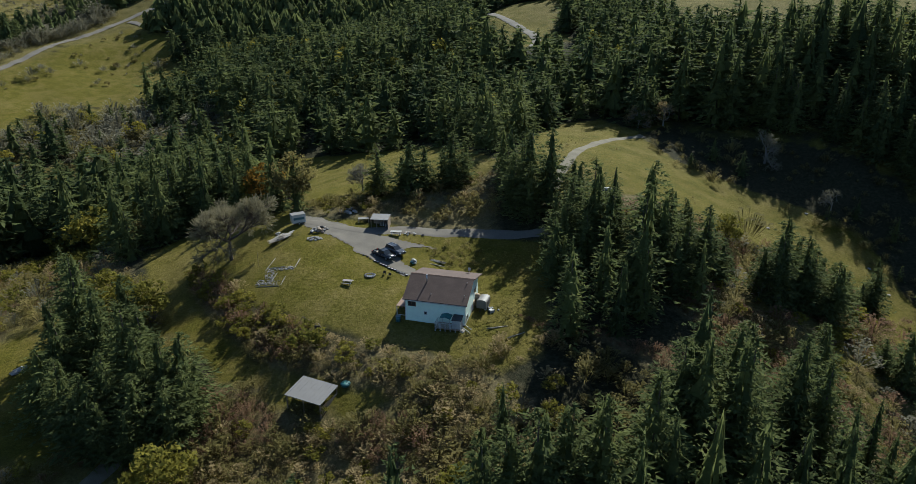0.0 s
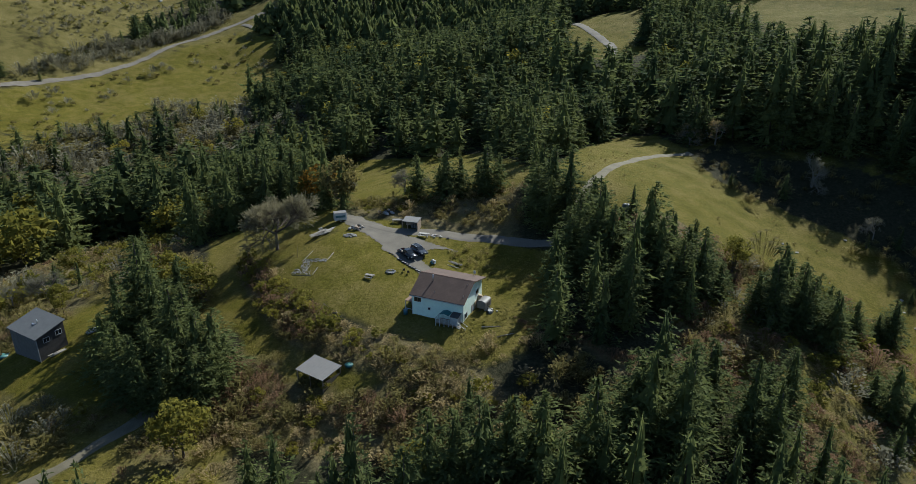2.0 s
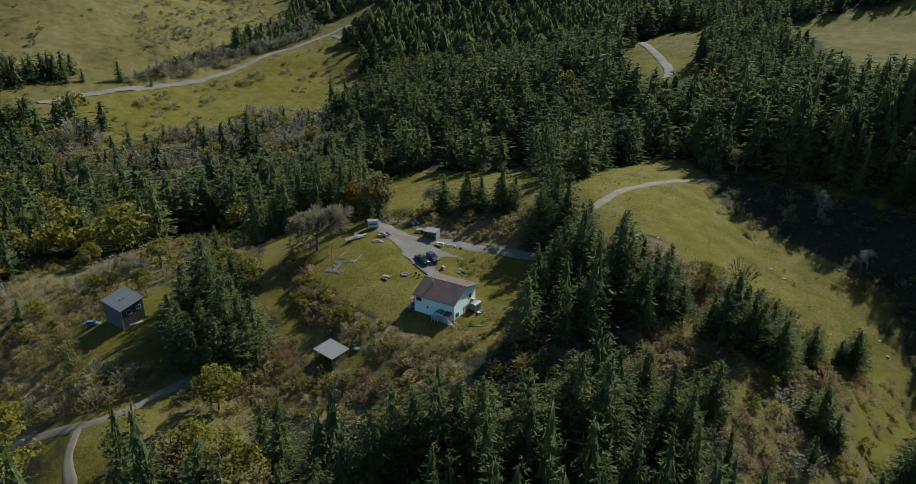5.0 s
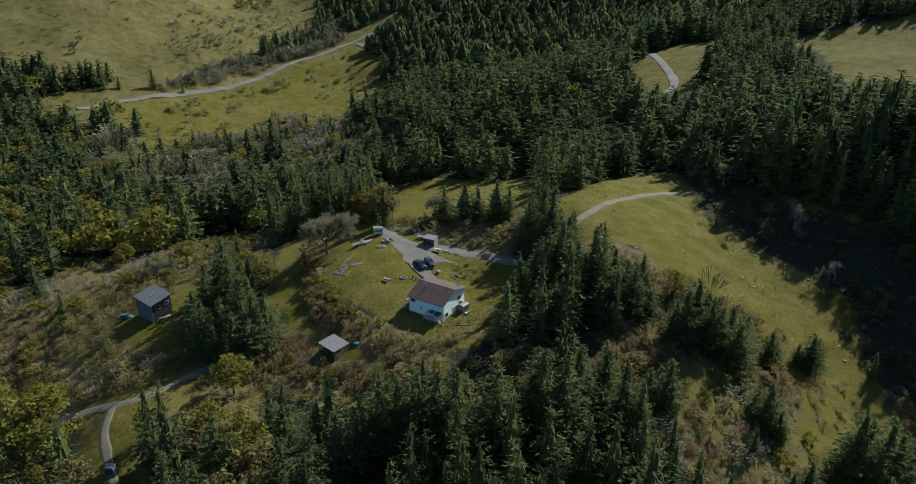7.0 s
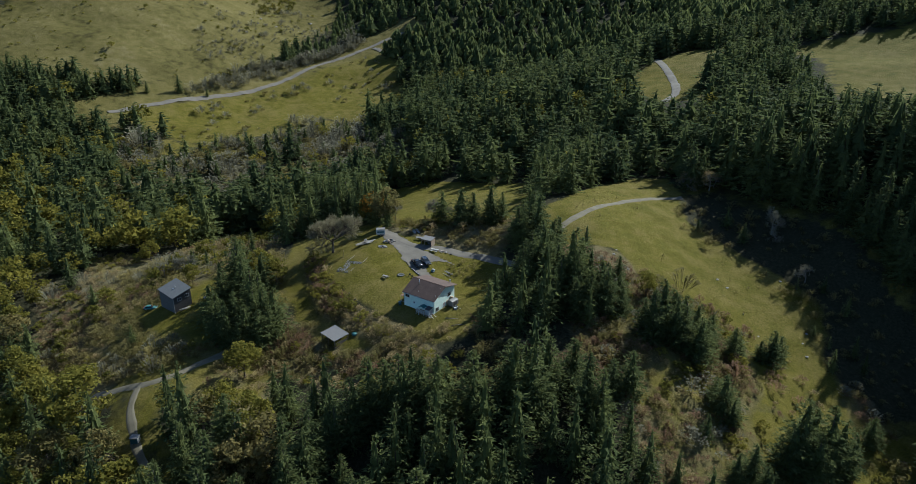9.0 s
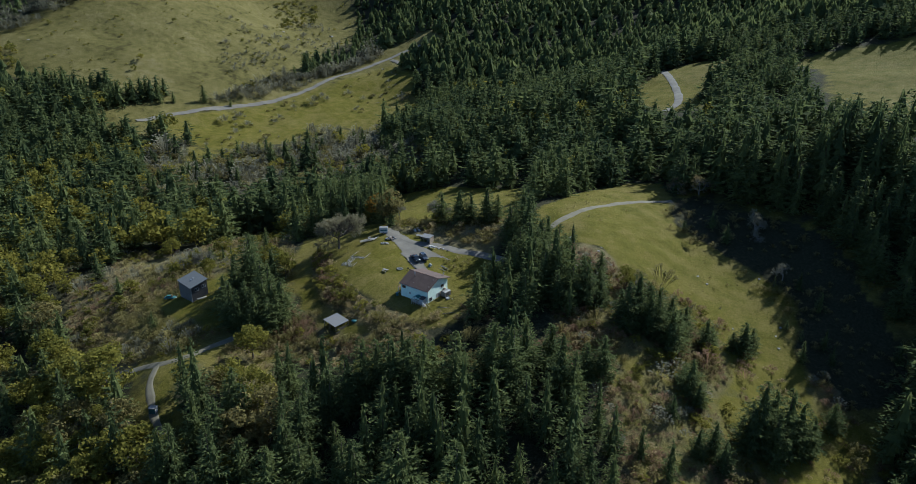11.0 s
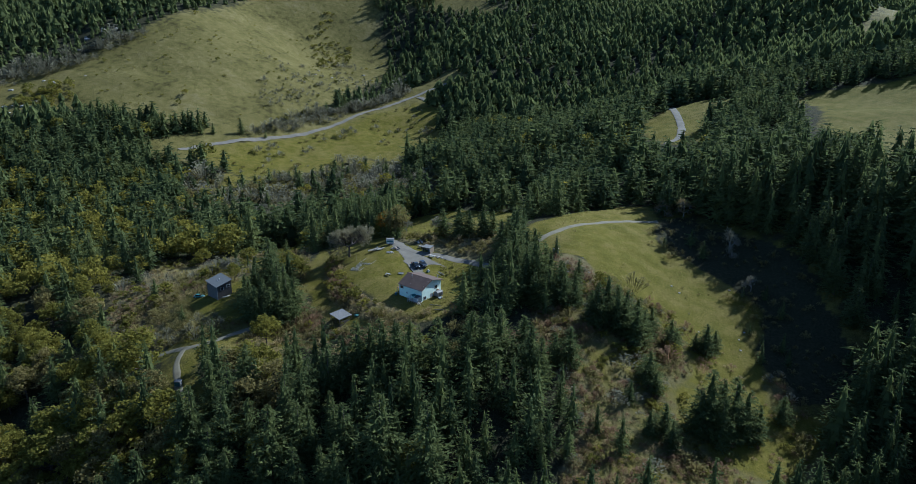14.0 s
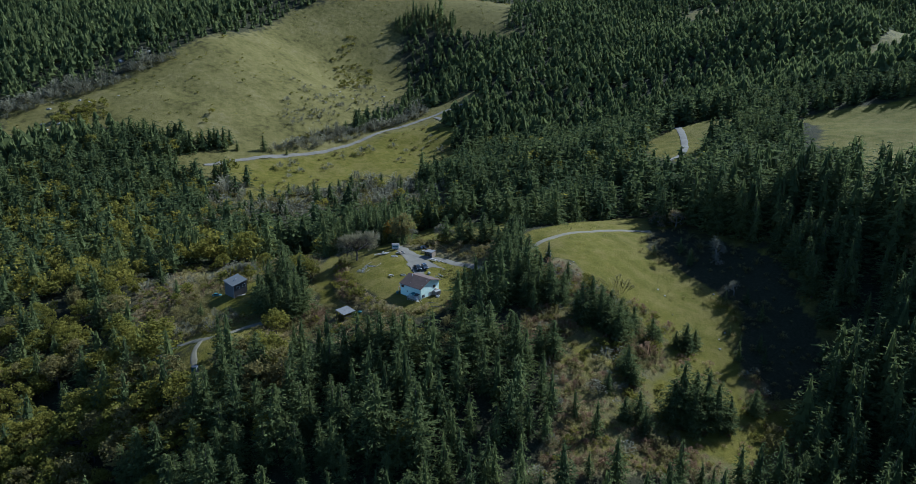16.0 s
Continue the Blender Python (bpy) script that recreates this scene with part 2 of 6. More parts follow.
HIGH_PASTURE = [(140, 342), (174, 331), (217, 308), (159, 148), (153, 203), (141, 254)]
FAR_STRIP_3 = [(-346, 730), (-265, 719), (-256, 741), (-339, 775), (-382, 778)]
BRUSH_BELT = [(-314, 195), (-247, 173), (-231, 216), (-150, 212), (-91, 201), (-89, 166), (-135, 172), (-166, 150), (-198, 128), (-209, 90)]
RING = [(-34, 7), (-23, 5), (-17, -5), (-8, -11), (7, -17), (17, -20), (27, -26), (26, -35), (14, -33), (4, -22), (-8, -21), (-18, -15), (-28, -2)]
RED_1 = [(-27, -27), (-20, -22), (-8, -27), (-6, -34), (-18, -36)]
RED_2 = [(3, -34), (10, -31), (18, -34.5), (15, -40), (7, -39)]
BANK = [(5, 38), (30, 48), (29, 23), (20, 26), (12, 29)]
LOW_LEFT = [(-150, -3), (-86, -24), (-43, -30), (-42, -47), (-52, -59), (-84, -56)]
FAR_ROAD = [(-329, 200), (-316, 239), (-304, 284), (-291, 317), (-282, 365), (-274, 414), (-261, 448), (-252, 470), (-233, 500)]
FAR_SPUR = [(-249, 463), (-226, 452), (-204, 444)]
NORTH_ROAD = [(38, 359), (51, 314), (59, 280), (62, 253), (57, 236)]
MEADOW_ROAD = [(43, 34), (45, 40), (48, 48), (53, 61), (62, 77), (71, 88), (79, 94)]
DRIVE = [(-16, 28), (-8, 24.5), (0, 21.5), (8.5, 22.8), (16, 22.2), (24.6, 21.8), (33, 19.3), (41, 17.6)]
TRACK = [(-62, -58.5), (-50, -57), (-41, -55), (-36, -51), (-33, -45.5), (-30, -40), (-28, -35)]
TRACK_SPUR = [(-43.5, -56.5), (-41, -60.5), (-38, -64.5), (-33, -68.8), (-26.5, -74), (-18, -79)]
LOWER_MEADOW = [(99, 12), (118, 29), (125, 20), (134, 7), (147, 14), (151, 11), (144, -11), (142, -22), (126, -26), (117, -28), (107, -20), (101, -11), (106, 4)]
# SHADE_GAP runs from the firs' shadow line on the meadow back to their trunks
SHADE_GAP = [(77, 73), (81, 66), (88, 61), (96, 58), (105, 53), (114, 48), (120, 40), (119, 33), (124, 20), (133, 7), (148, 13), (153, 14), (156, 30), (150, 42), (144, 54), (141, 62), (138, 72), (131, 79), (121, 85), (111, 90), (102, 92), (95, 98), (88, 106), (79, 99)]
BANK_SCAR = [(54, 27), (58, 30), (65, 30), (70, 26), (72, 18), (67, 12), (62, 16), (57, 21)]
CABIN_GRASS = [(-60, -17), (-60, -2), (-51, 6), (-41, 0), (-37, -15), (-32, -25), (-39, -39), (-57, -32), (-72, -30), (-70, -24)]
OAK_GRASS = [(-52, 32), (-46, 38), (-30, 40), (-20, 38), (-16, 33), (-12, 24), (-18, 13), (-24, 6), (-27, 8), (-35, 12), (-43, 24)]
VERGE = [(-38, -58), (-34.5, -48.5), (-32, -39), (-27, -38), (-29, -51), (-31, -60), (-26, -72), (-32, -72)]
WEST_GROVE = [(-140, 75), (-105, 78), (-95, 92), (-52, 44), (-40, 44), (-45, 64), (-90, 125), (-140, 108)]
HILL_EAST = [(-437, 440), (-417, 481), (-426, 597), (-320, 500), (-271, 373), (-309, 308), (-362, 335)]
FORE = [(-23, -41), (-25, -19), (-8, -21), (13, -22), (27, -26), (31, -33), (27, -38), (20, -44)]
NORTH_GAP = [(-20, 44), (-11, 40), (0, 43), (20, 33), (30, 36), (30, 20), (18, 23), (2, 28), (-12, 30)]
WEST_OPEN = [(-108, -24), (-143, 16), (-114, 29), (-113, 53), (-115, 90), (-65, 42), (-49, 16), (-66, -1), (-66, -26), (-43, -30), (-36, -44), (-52, -59), (-87, -42)]
VALLEY_WOOD = [(-225, 88), (-239, 163), (-216, 231), (-184, 287), (-104, 238), (-61, 158), (-101, 168), (-145, 164), (-167, 103), (-171, 54)]
ROAD_SCRUB = [(-318, 274), (-321, 345), (-301, 399), (-289, 487), (-259, 477), (-274, 403), (-287, 320), (-305, 266)]
RIDGE_SCRUB = [(-581, 174), (-586, 214), (-555, 253), (-542, 302), (-534, 352), (-515, 336), (-524, 265), (-547, 189), (-556, 160)]
RED_3 = [(22, -5), (30, -3), (32, -15), (60, -21), (65, -12), (69, -12), (65, -21), (54, -25)]
CABIN_YARD = [(-82, -36), (-93, -18), (-68, -3), (-110, 75), (-28, -4), (-20, -26), (-31, -45), (-38, -60)]
EAST_LAWN = [(27, 21), (38, 14), (39, 6), (37, -8), (34, -21), (27, -26), (21, -22), (28, 2)]
TRACK_SIDE = [(-39, -62), (-48, -53), (-39, -41), (-32, -33), (-18, -30), (-10, -40), (-6, -55)]
GULLY = [(-493, 621), (-482, 642), (-468, 622), (-463, 594), (-430, 603), (-406, 568), (-421, 510), (-475, 571)]
UPLAND_EDGE = [(120, 333), (145, 352), (197, 364), (179, 117), (166, 123), (148, 170), (132, 236)]
CLEARING_EDGE = [(22, 301), (71, 341), (82, 234), (84, 196), (66, 192), (44, 211)]
HILL_THICKET = [(-503, 178), (-519, 201), (-504, 216), (-492, 234), (-464, 216), (-474, 194), (-471, 174)]
HILL_TOP = [(-453, 685), (-451, 715), (-420, 751), (-377, 760), (-363, 733), (-397, 712), (-431, 683)]
FORE_LOW = [(15, -18), (40, -18), (54, -28), (50, -41), (30, -44), (12, -47)]
PAD = [(-19, 33), (-15, 31.5), (-6, 26), (2, 20.5), (12, 17.5), (18, 15.5), (10, 15.5), (8.5, 13.5), (10.5, 8.5), (14.5, 4.5), (10.5, 3.6), (5, 7.6), (0, 12), (-6.3, 18.2), (-13, 24.5)]
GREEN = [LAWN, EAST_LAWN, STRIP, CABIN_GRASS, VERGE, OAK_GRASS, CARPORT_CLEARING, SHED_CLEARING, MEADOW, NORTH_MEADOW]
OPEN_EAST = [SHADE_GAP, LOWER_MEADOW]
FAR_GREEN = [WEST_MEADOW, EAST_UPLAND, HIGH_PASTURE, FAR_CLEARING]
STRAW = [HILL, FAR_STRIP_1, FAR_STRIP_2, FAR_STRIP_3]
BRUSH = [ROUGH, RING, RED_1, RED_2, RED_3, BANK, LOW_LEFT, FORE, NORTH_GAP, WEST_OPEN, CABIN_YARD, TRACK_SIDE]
# the sunlit part of the eastern meadow
SUNLIT_EAST = [(57, 121), (70, 120), (75, 95), (77, 74), (81, 67), (88, 62), (96, 58.5), (105, 54), (114, 49), (120, 41), (120, 33), (125, 21), (134, 8), (147, 13), (144, -11), (142, -24), (110, -22), (95, 10), (70, 25), (45, 60)]
# single firs: x, y, height
EAST_FIRS = [(40.8, 25, 19), (37.4, 30.7, 17), (33.5, 28, 14), (36, 35, 13), (32.4, 36.5, 11), (46.5, 20.5, 13), (36.5, 24.5, 13), (46, 28, 10), (46.6, 6.4, 20), (43, 9, 16), (41.5, 5, 13), (49.5, 3, 16), (44.5, 1, 13), (48, 10.5, 15), (51, 7, 13), (40.5, 11.5, 12), (45, 14, 13), (56.6, 3, 20.5), (58.5, -1, 17), (54, -1.5, 15), (60.5, 3.5, 15), (57.5, 7.5, 15), (62.5, -2, 13), (66.3, -0.7, 15), (53, -6, 13), (59, -6, 12), (64, 4, 12), (67, 14.5, 8.5), (69, 6, 9), (70.5, 1, 8)]
RIGHT_FIRS = [(79, -4, 15), (80.7, -0.5, 16.6), (84.5, -1.7, 15), (90.8, -2.3, 13), (86.7, 4.4, 12.5), (90, 5, 11.5), (93.5, 7.6, 9.5), (83, 3, 13), (87, -1, 13), (76.5, -2, 10), (92.5, 2, 11), (99.8, 8.8, 9), (101.5, 10.5, 6), (109.8, 15, 10.5), (112.5, 19.5, 7), (107, 14, 6.5), (98, -15, 11.5), (100.5, -17, 8), (96, -12, 7), (115.5, -18, 20), (121.5, -15, 20), (118, -13.5, 16), (125, -12, 16), (113, -21, 14), (119, -20, 15), (128, -10, 12), (134.2, 2.4, 9), (63.5, -28, 13), (149, -22.7, 15), (160, -18.8, 15), (169, -20, 15), (155, 8.8, 23), (164, 14, 24), (172, 16, 24), (76.8, -24.7, 13), (73, -27, 11), (105.2, -29, 10), (102, -32, 8), (108, -32, 9), (146, 55, 25), (143, 64, 23), (140, 74, 24), (132, 81, 25), (117, 92, 28), (107, 97, 25), (152, 43, 22)]
SOUTH_FIRS = [(53.5, -39.9, 20), (58.3, -41.4, 22), (51.3, -36.9, 17), (59.5, -34.6, 18), (45.3, -45.9, 20), (38.2, -49.7, 20), (34.5, -48.9, 18), (30.0, -51.8, 20), (26.4, -51.9, 18), (23.5, -53.8, 20), (68.4, -35.1, 18), (72.1, -36.0, 16), (21.3, -58.1, 18), (45.5, -76.5, 25), (58, -75.2, 26), (9.5, -82.6, 17)]
LEFT_FIRS = [(-42.2, -15.2, 22), (-46, -10, 19), (-48.5, -5, 16), (-44, -20, 17), (-42, -28, 14), (-38, -9, 14), (-41.9, -22.8, 16), (-30.5, -24.1, 18), (-37.5, -31.4, 14), (-32.9, -34.0, 13), (-30.9, -31.0, 15), (-27.0, -27.9, 16), (-23.6, -27.9, 15), (-21.2, -26.5, 14), (-25.5, -33.9, 13), (-21.3, -33.3, 12), (-19.9, -30.7, 11), (-30.1, -36.2, 10), (-26.2, -36.6, 9), (-37.5, -18.8, 18), (-28.4, -23.4, 17)]
NW_FIRS = [(-42.5, 46.5, 22), (-47, 50, 21), (-37, 50, 19), (-34, 54, 18), (-52, 48, 20), (-45, 55, 22), (-39, 57, 20), (1.5, 41.5, 12), (9.6, 40.9, 13), (12.5, 43, 11), (7.5, 43.5, 9), (19.7, 42.8, 13.5), (22.5, 45, 10), (17.5, 46, 9)]
HILL_FIRS = [(-356.3, 224.5, 13), (-354.4, 231.8, 15), (-337.8, 234.0, 11), (-333.8, 244.3, 10), (-320.2, 264.2, 15), (-306.3, 279.6, 7), (-356.3, 214.2, 12), (-350.3, 165.5, 12), (-347.1, 186.7, 12)]


def inside(x, y, poly):
    """Metres inside an outline (negative outside)."""
    x, y = np.asarray(x, float), np.asarray(y, float)
    far = np.full(x.shape, 1e9)
    odd = np.zeros(x.shape, bool)
    for (ax, ay), (bx, by) in zip(poly, poly[1:] + poly[:1]):
        ex, ey = bx - ax, by - ay
        k = np.clip(((x - ax) * ex + (y - ay) * ey) / (ex * ex + ey * ey + 1e-9), 0, 1)
        far = np.minimum(far, np.hypot(x - ax - k * ex, y - ay - k * ey))
        cross = ((ay > y) != (by > y)) & (x < (bx - ax) * (y - ay) / (by - ay + 1e-12) + ax)
        odd ^= cross
    return np.where(odd, far, -far)


def zone(x, y, polys, soft):
    v = np.full(np.shape(x), -1e9)
    for p in polys:
        v = np.maximum(v, inside(x, y, p))
    return np.clip(0.5 + v / (2 * soft), 0, 1)


def to_line(x, y, pts):
    far = np.full(np.shape(x), 1e9)
    for (ax, ay), (bx, by) in zip(pts, pts[1:]):
        ex, ey = bx - ax, by - ay
        k = np.clip(((x - ax) * ex + (y - ay) * ey) / (ex * ex + ey * ey + 1e-9), 0, 1)
        far = np.minimum(far, np.hypot(x - ax - k * ex, y - ay - k * ey))
    return far


def np_mesh(name, verts, faces, material, attrs=None, smooth=False):
    """A mesh from arrays; faces all of one size."""
    me = bpy.data.meshes.new(name)
    verts, faces = np.asarray(verts, np.float32), np.asarray(faces, np.int32)
    n = faces.shape[1]
    me.vertices.add(len(verts))
    me.vertices.foreach_set("co", verts.ravel())
    me.loops.add(faces.size)
    me.loops.foreach_set("vertex_index", faces.ravel())
    me.polygons.add(len(faces))
    me.polygons.foreach_set("loop_start", np.arange(0, faces.size, n, dtype=np.int32))
    me.polygons.foreach_set("use_smooth", np.full(len(faces), smooth))
    for key, values in (attrs or {}).items():
        a = me.attributes.new(key, "FLOAT", "POINT")
        a.data.foreach_set("value", np.asarray(values, np.float32))
    me.materials.append(material)
    me.update(calc_edges=True)
    return me


def axis(lo, hi, step, end_lo, end_hi, grow=1.07):
    mid = list(np.arange(lo, hi + step / 2, step))
    up, s = [mid[-1]], step
    while up[-1] < end_hi:
        s *= grow
        up.append(up[-1] + s)
    down, s = [mid[0]], step
    while down[-1] > end_lo:
        s *= grow
        down.append(down[-1] - s)
    return np.array(down[:0:-1] + mid + up[1:])


def build_ground():
    gx, gy = axis(-110, 170, 1.6, -4500, 4500, 1.033), axis(-70, 130, 1.6, -2500, 4800, 1.033)
    xx, yy = np.meshgrid(gx, gy)
    x, y = xx.ravel(), yy.ravel()
    z = land(x, y)
    w = len(gx)
    i = (np.arange(len(gy) - 1)[:, None] * w + np.arange(w - 1)).ravel()
    faces = np.stack([i, i + 1, i + w + 1, i + w], 1)
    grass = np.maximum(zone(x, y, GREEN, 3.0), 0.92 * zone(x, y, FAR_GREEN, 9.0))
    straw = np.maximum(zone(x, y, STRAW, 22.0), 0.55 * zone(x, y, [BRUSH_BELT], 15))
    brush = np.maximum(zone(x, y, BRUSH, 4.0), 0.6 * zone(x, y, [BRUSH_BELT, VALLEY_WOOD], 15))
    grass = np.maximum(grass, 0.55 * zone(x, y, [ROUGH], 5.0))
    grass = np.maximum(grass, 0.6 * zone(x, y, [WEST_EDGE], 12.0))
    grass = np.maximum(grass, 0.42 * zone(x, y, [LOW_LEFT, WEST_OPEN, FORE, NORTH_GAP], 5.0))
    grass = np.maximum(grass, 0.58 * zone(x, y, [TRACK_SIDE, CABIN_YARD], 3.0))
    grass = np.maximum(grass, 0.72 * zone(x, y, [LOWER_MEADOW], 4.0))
    # grass ends at SHADE_GAP; the dark floor colour inside paints in the firs' shade
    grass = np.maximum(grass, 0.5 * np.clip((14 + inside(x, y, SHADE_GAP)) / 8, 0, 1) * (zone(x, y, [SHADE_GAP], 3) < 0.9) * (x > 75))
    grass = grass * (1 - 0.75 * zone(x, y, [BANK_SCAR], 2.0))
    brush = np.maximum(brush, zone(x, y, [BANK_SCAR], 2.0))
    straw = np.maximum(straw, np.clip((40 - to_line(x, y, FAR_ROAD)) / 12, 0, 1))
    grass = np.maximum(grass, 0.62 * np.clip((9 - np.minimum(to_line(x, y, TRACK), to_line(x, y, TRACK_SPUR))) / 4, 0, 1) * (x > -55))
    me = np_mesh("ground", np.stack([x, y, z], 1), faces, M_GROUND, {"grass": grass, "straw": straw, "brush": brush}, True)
    tagged(new("ground", me), "hilly ground of green meadow, dry grass and forest floor", "ground", kind="structure")


build_ground()


def smooth_line(pts, step):
    """A Catmull-Rom line through plan points, at even steps."""
    p = np.array([pts[0], *pts, pts[-1]], float)
    out = []
    for a, b, c, d in zip(p, p[1:], p[2:], p[3:]):
        n = max(2, int(np.hypot(*(c - b)) / step))
        for k in np.arange(n)[:, None] / n:
            out.append((0.5 * (2 * b + (c - a) * k + (2 * a - 5 * b + 4 * c - d) * k**2 + (3 * b - a - 3 * c + d) * k**3))[0] if k.ndim > 1 else
                       0.5 * (2 * b + (c - a) * k + (2 * a - 5 * b + 4 * c - d) * k**2 + (3 * b - a - 3 * c + d) * k**3))
    out.append(p[-1])
    return np.array(out)


def road(name, pts, width, material, label, lift=0.10, ragged=0.3, across=6):
    line = smooth_line(pts, 1.5)
    d = np.gradient(line, axis=0)
    d /= np.linalg.norm(d, axis=1)[:, None] + 1e-9
    side = np.stack([-d[:, 1], d[:, 0]], 1)
    n = across + 1
    verts = []
    for k, (p, s) in enumerate(zip(line, side)):
        wob = ragged * value_noise(p[0], p[1], 3.0)
        for j in range(n):
            u = (j / across - 0.5) * (width + 2 * wob)
            q = p + s * u
            edge = 0.16 if j in (0, across) else 0.0
            verts.append((q[0], q[1], z_at(*q) + lift - edge))
    i = (np.arange(len(line) - 1)[:, None] * n + np.arange(across)).ravel()
    faces = np.stack([i, i + 1, i + n + 1, i + n], 1)
    return tagged(new(name, np_mesh(name, verts, faces, material, smooth=True)), label, "road", kind="structure")


road("road", FAR_ROAD, 5.2, M_GRAVEL, "pale gravel county road across the hillside", 0.5, 0.5, 8)
road("road", FAR_SPUR, 5.0, M_GRAVEL, "pale gravel spur beside the shrubby meadow", 0.5, 0.5)
road("road", NORTH_ROAD, 4.6, M_GRAVEL, "pale gravel road in a forest clearing", 0.4, 0.4)
road("road", MEADOW_ROAD, 2.9, M_DIRT, "pale gravel lane curving through the meadow", 0.14)
road("road", DRIVE, 3.6, M_GRAVEL, "grey gravel driveway beside the lawn", 0.10)


def build_pad():
    """Gravel parking ground between driveway, lawn and house."""
    gx, gy = np.meshgrid(np.arange(-22, 18, 0.4), np.arange(0, 36, 0.4))
    x, y = gx.ravel(), gy.ravel()
    w = gx.shape[1]
    ok = inside(x, y, PAD) + 0.5 * value_noise(x, y, 2.0) > 0
    i = (np.arange(gx.shape[0] - 1)[:, None] * w + np.arange(w - 1)).ravel()
    faces = np.stack([i, i + 1, i + w + 1, i + w], 1)
    faces = faces[ok[faces].all(1)]
    z = land(x, y) + 0.07
    used, back = np.unique(faces, return_inverse=True)
    me = np_mesh("parking_ground", np.stack([x, y, z], 1)[used], back.reshape(faces.shape), M_GRAVEL, smooth=True)
    tagged(new("parking_ground", me), "grey gravel parking ground between lawn and driveway", "gravel", kind="structure")


build_pad()
road("road", TRACK, 3.0, M_DIRT, "pale dirt track through brush", 0.10)
road("road", TRACK_SPUR, 2.1, M_DIRT, "pale dirt spur bending down from the track", 0.13)


# ---- plants ----
def bough_arrays(seed, levels, per, tufts, size, width, bare=0.05, ragged=0.3):
    """Crown of a fir of height 1 seen near: whorls of boughs made of small hanging needle sprays."""
    rs = np.random.RandomState(seed)
    v, f = [], []
    lean = rs.uniform(-0.015, 0.015, 2)
    for i in range(levels):
        k = i / (levels - 1)
        z0 = bare + (0.97 - bare) * k**0.94
        r = width * (1 - k) ** 0.66 * (1 + 0.16 * math.sin(i * 1.7 + seed)) + 0.006
        if k < 0.15:
            r *= 0.6 + 2.7 * k
        n = per if k < 0.6 else max(4, per - 3)
        for j in range(n):
            a = 6.283 * (j + rs.uniform(-0.4, 0.4)) / n + i * 2.4
            length = r * rs.uniform(1 - 1.8 * ragged, 1 + ragged)
            slope = -0.24 + 0.6 * k + rs.uniform(-0.22, 0.22)
            z = z0 + rs.uniform(-0.6, 0.6) / levels
            d = np.array([math.cos(a), math.sin(a), 0.0])
            s = np.array([-math.sin(a), math.cos(a), 0.0])
            m = tufts if k < 0.65 else max(4, tufts // 2)
            for q in range(m):
                u = 0.18 + 0.82 * ((q + rs.uniform(0, 1)) / m) ** 0.62
                off = length * (0.34 * (1 - u) + 0.16) * rs.uniform(-1, 1)
                p = np.array([lean[0] * z, lean[1] * z, z + length * (slope * u - 0.22 * u * u * (1 - k))]) + d * length * u
                p = p + s * off - (0, 0, abs(off) * 0.3)
                w = size * rs.uniform(0.6, 1.35) * (1 - 0.42 * k)
                way = d * rs.uniform(0.3, 0.9) + s * (rs.uniform(-0.5, 0.5) + np.sign(off) * 0.35) + (0, 0, rs.uniform(-0.55, 0.45))
                across = rs.normal(0, 1, 3)
                across = np.cross(way, across)
                across *= 0.29 / (np.linalg.norm(across) + 1e-9)
                c = len(v)
                v.extend([p - across * w, p + across * w, p + way * w * 1.35])
                f.append((c, c + 1, c + 2))
    b = len(v)
    v.extend([(lean[0], lean[1], 1.0), (0.008, 0, 0.93), (-0.006, 0.007, 0.93), (-0.005, -0.007, 0.93)])
    f.extend([(b, b + 1, b + 2), (b, b + 2, b + 3), (b, b + 3, b + 1)])
    return np.array(v), np.array(f)


def spire_arrays(seed, levels, per, width, bare=0.06):
    """Crown of a fir of height 1 far off: ragged skirts one over another."""
    rs = np.random.RandomState(seed)
    v, f = [], []
    lean = rs.uniform(-0.03, 0.03, 2)
    for i in range(levels):
        k = i / levels
        z1 = bare + (0.93 - bare) * k**0.95
        r = width * (1 - k) ** 0.58 * (1 + 0.18 * math.sin(i * 2.1 + seed)) * (0.75 if i == 0 else 1)
        for j in range(per):
            a = 6.283 * (j + rs.uniform(-0.3, 0.3)) / per + i * 1.9
            ra, rb = r * rs.uniform(0.6, 1.25), r * rs.uniform(0.6, 1.25)
            da = 6.283 / per * rs.uniform(0.3, 0.65)
            z2 = z1 + (1.5 / levels + 0.04) * rs.uniform(0.6, 1.1) * (1 if i < levels - 1 else 0.8)
            b = len(v)
            v.extend([(0.22 * r * math.cos(a) + lean[0] * z2, 0.22 * r * math.sin(a) + lean[1] * z2, z2), (ra * math.cos(a - da) + lean[0] * z1, ra * math.sin(a - da) + lean[1] * z1, z1 - ra * rs.uniform(-0.1, 0.5)),
                      (rb * math.cos(a + da) + lean[0] * z1, rb * math.sin(a + da) + lean[1] * z1, z1 - rb * rs.uniform(-0.1, 0.5))])
            f.append((b, b + 1, b + 2))
    return np.array(v), np.array(f)


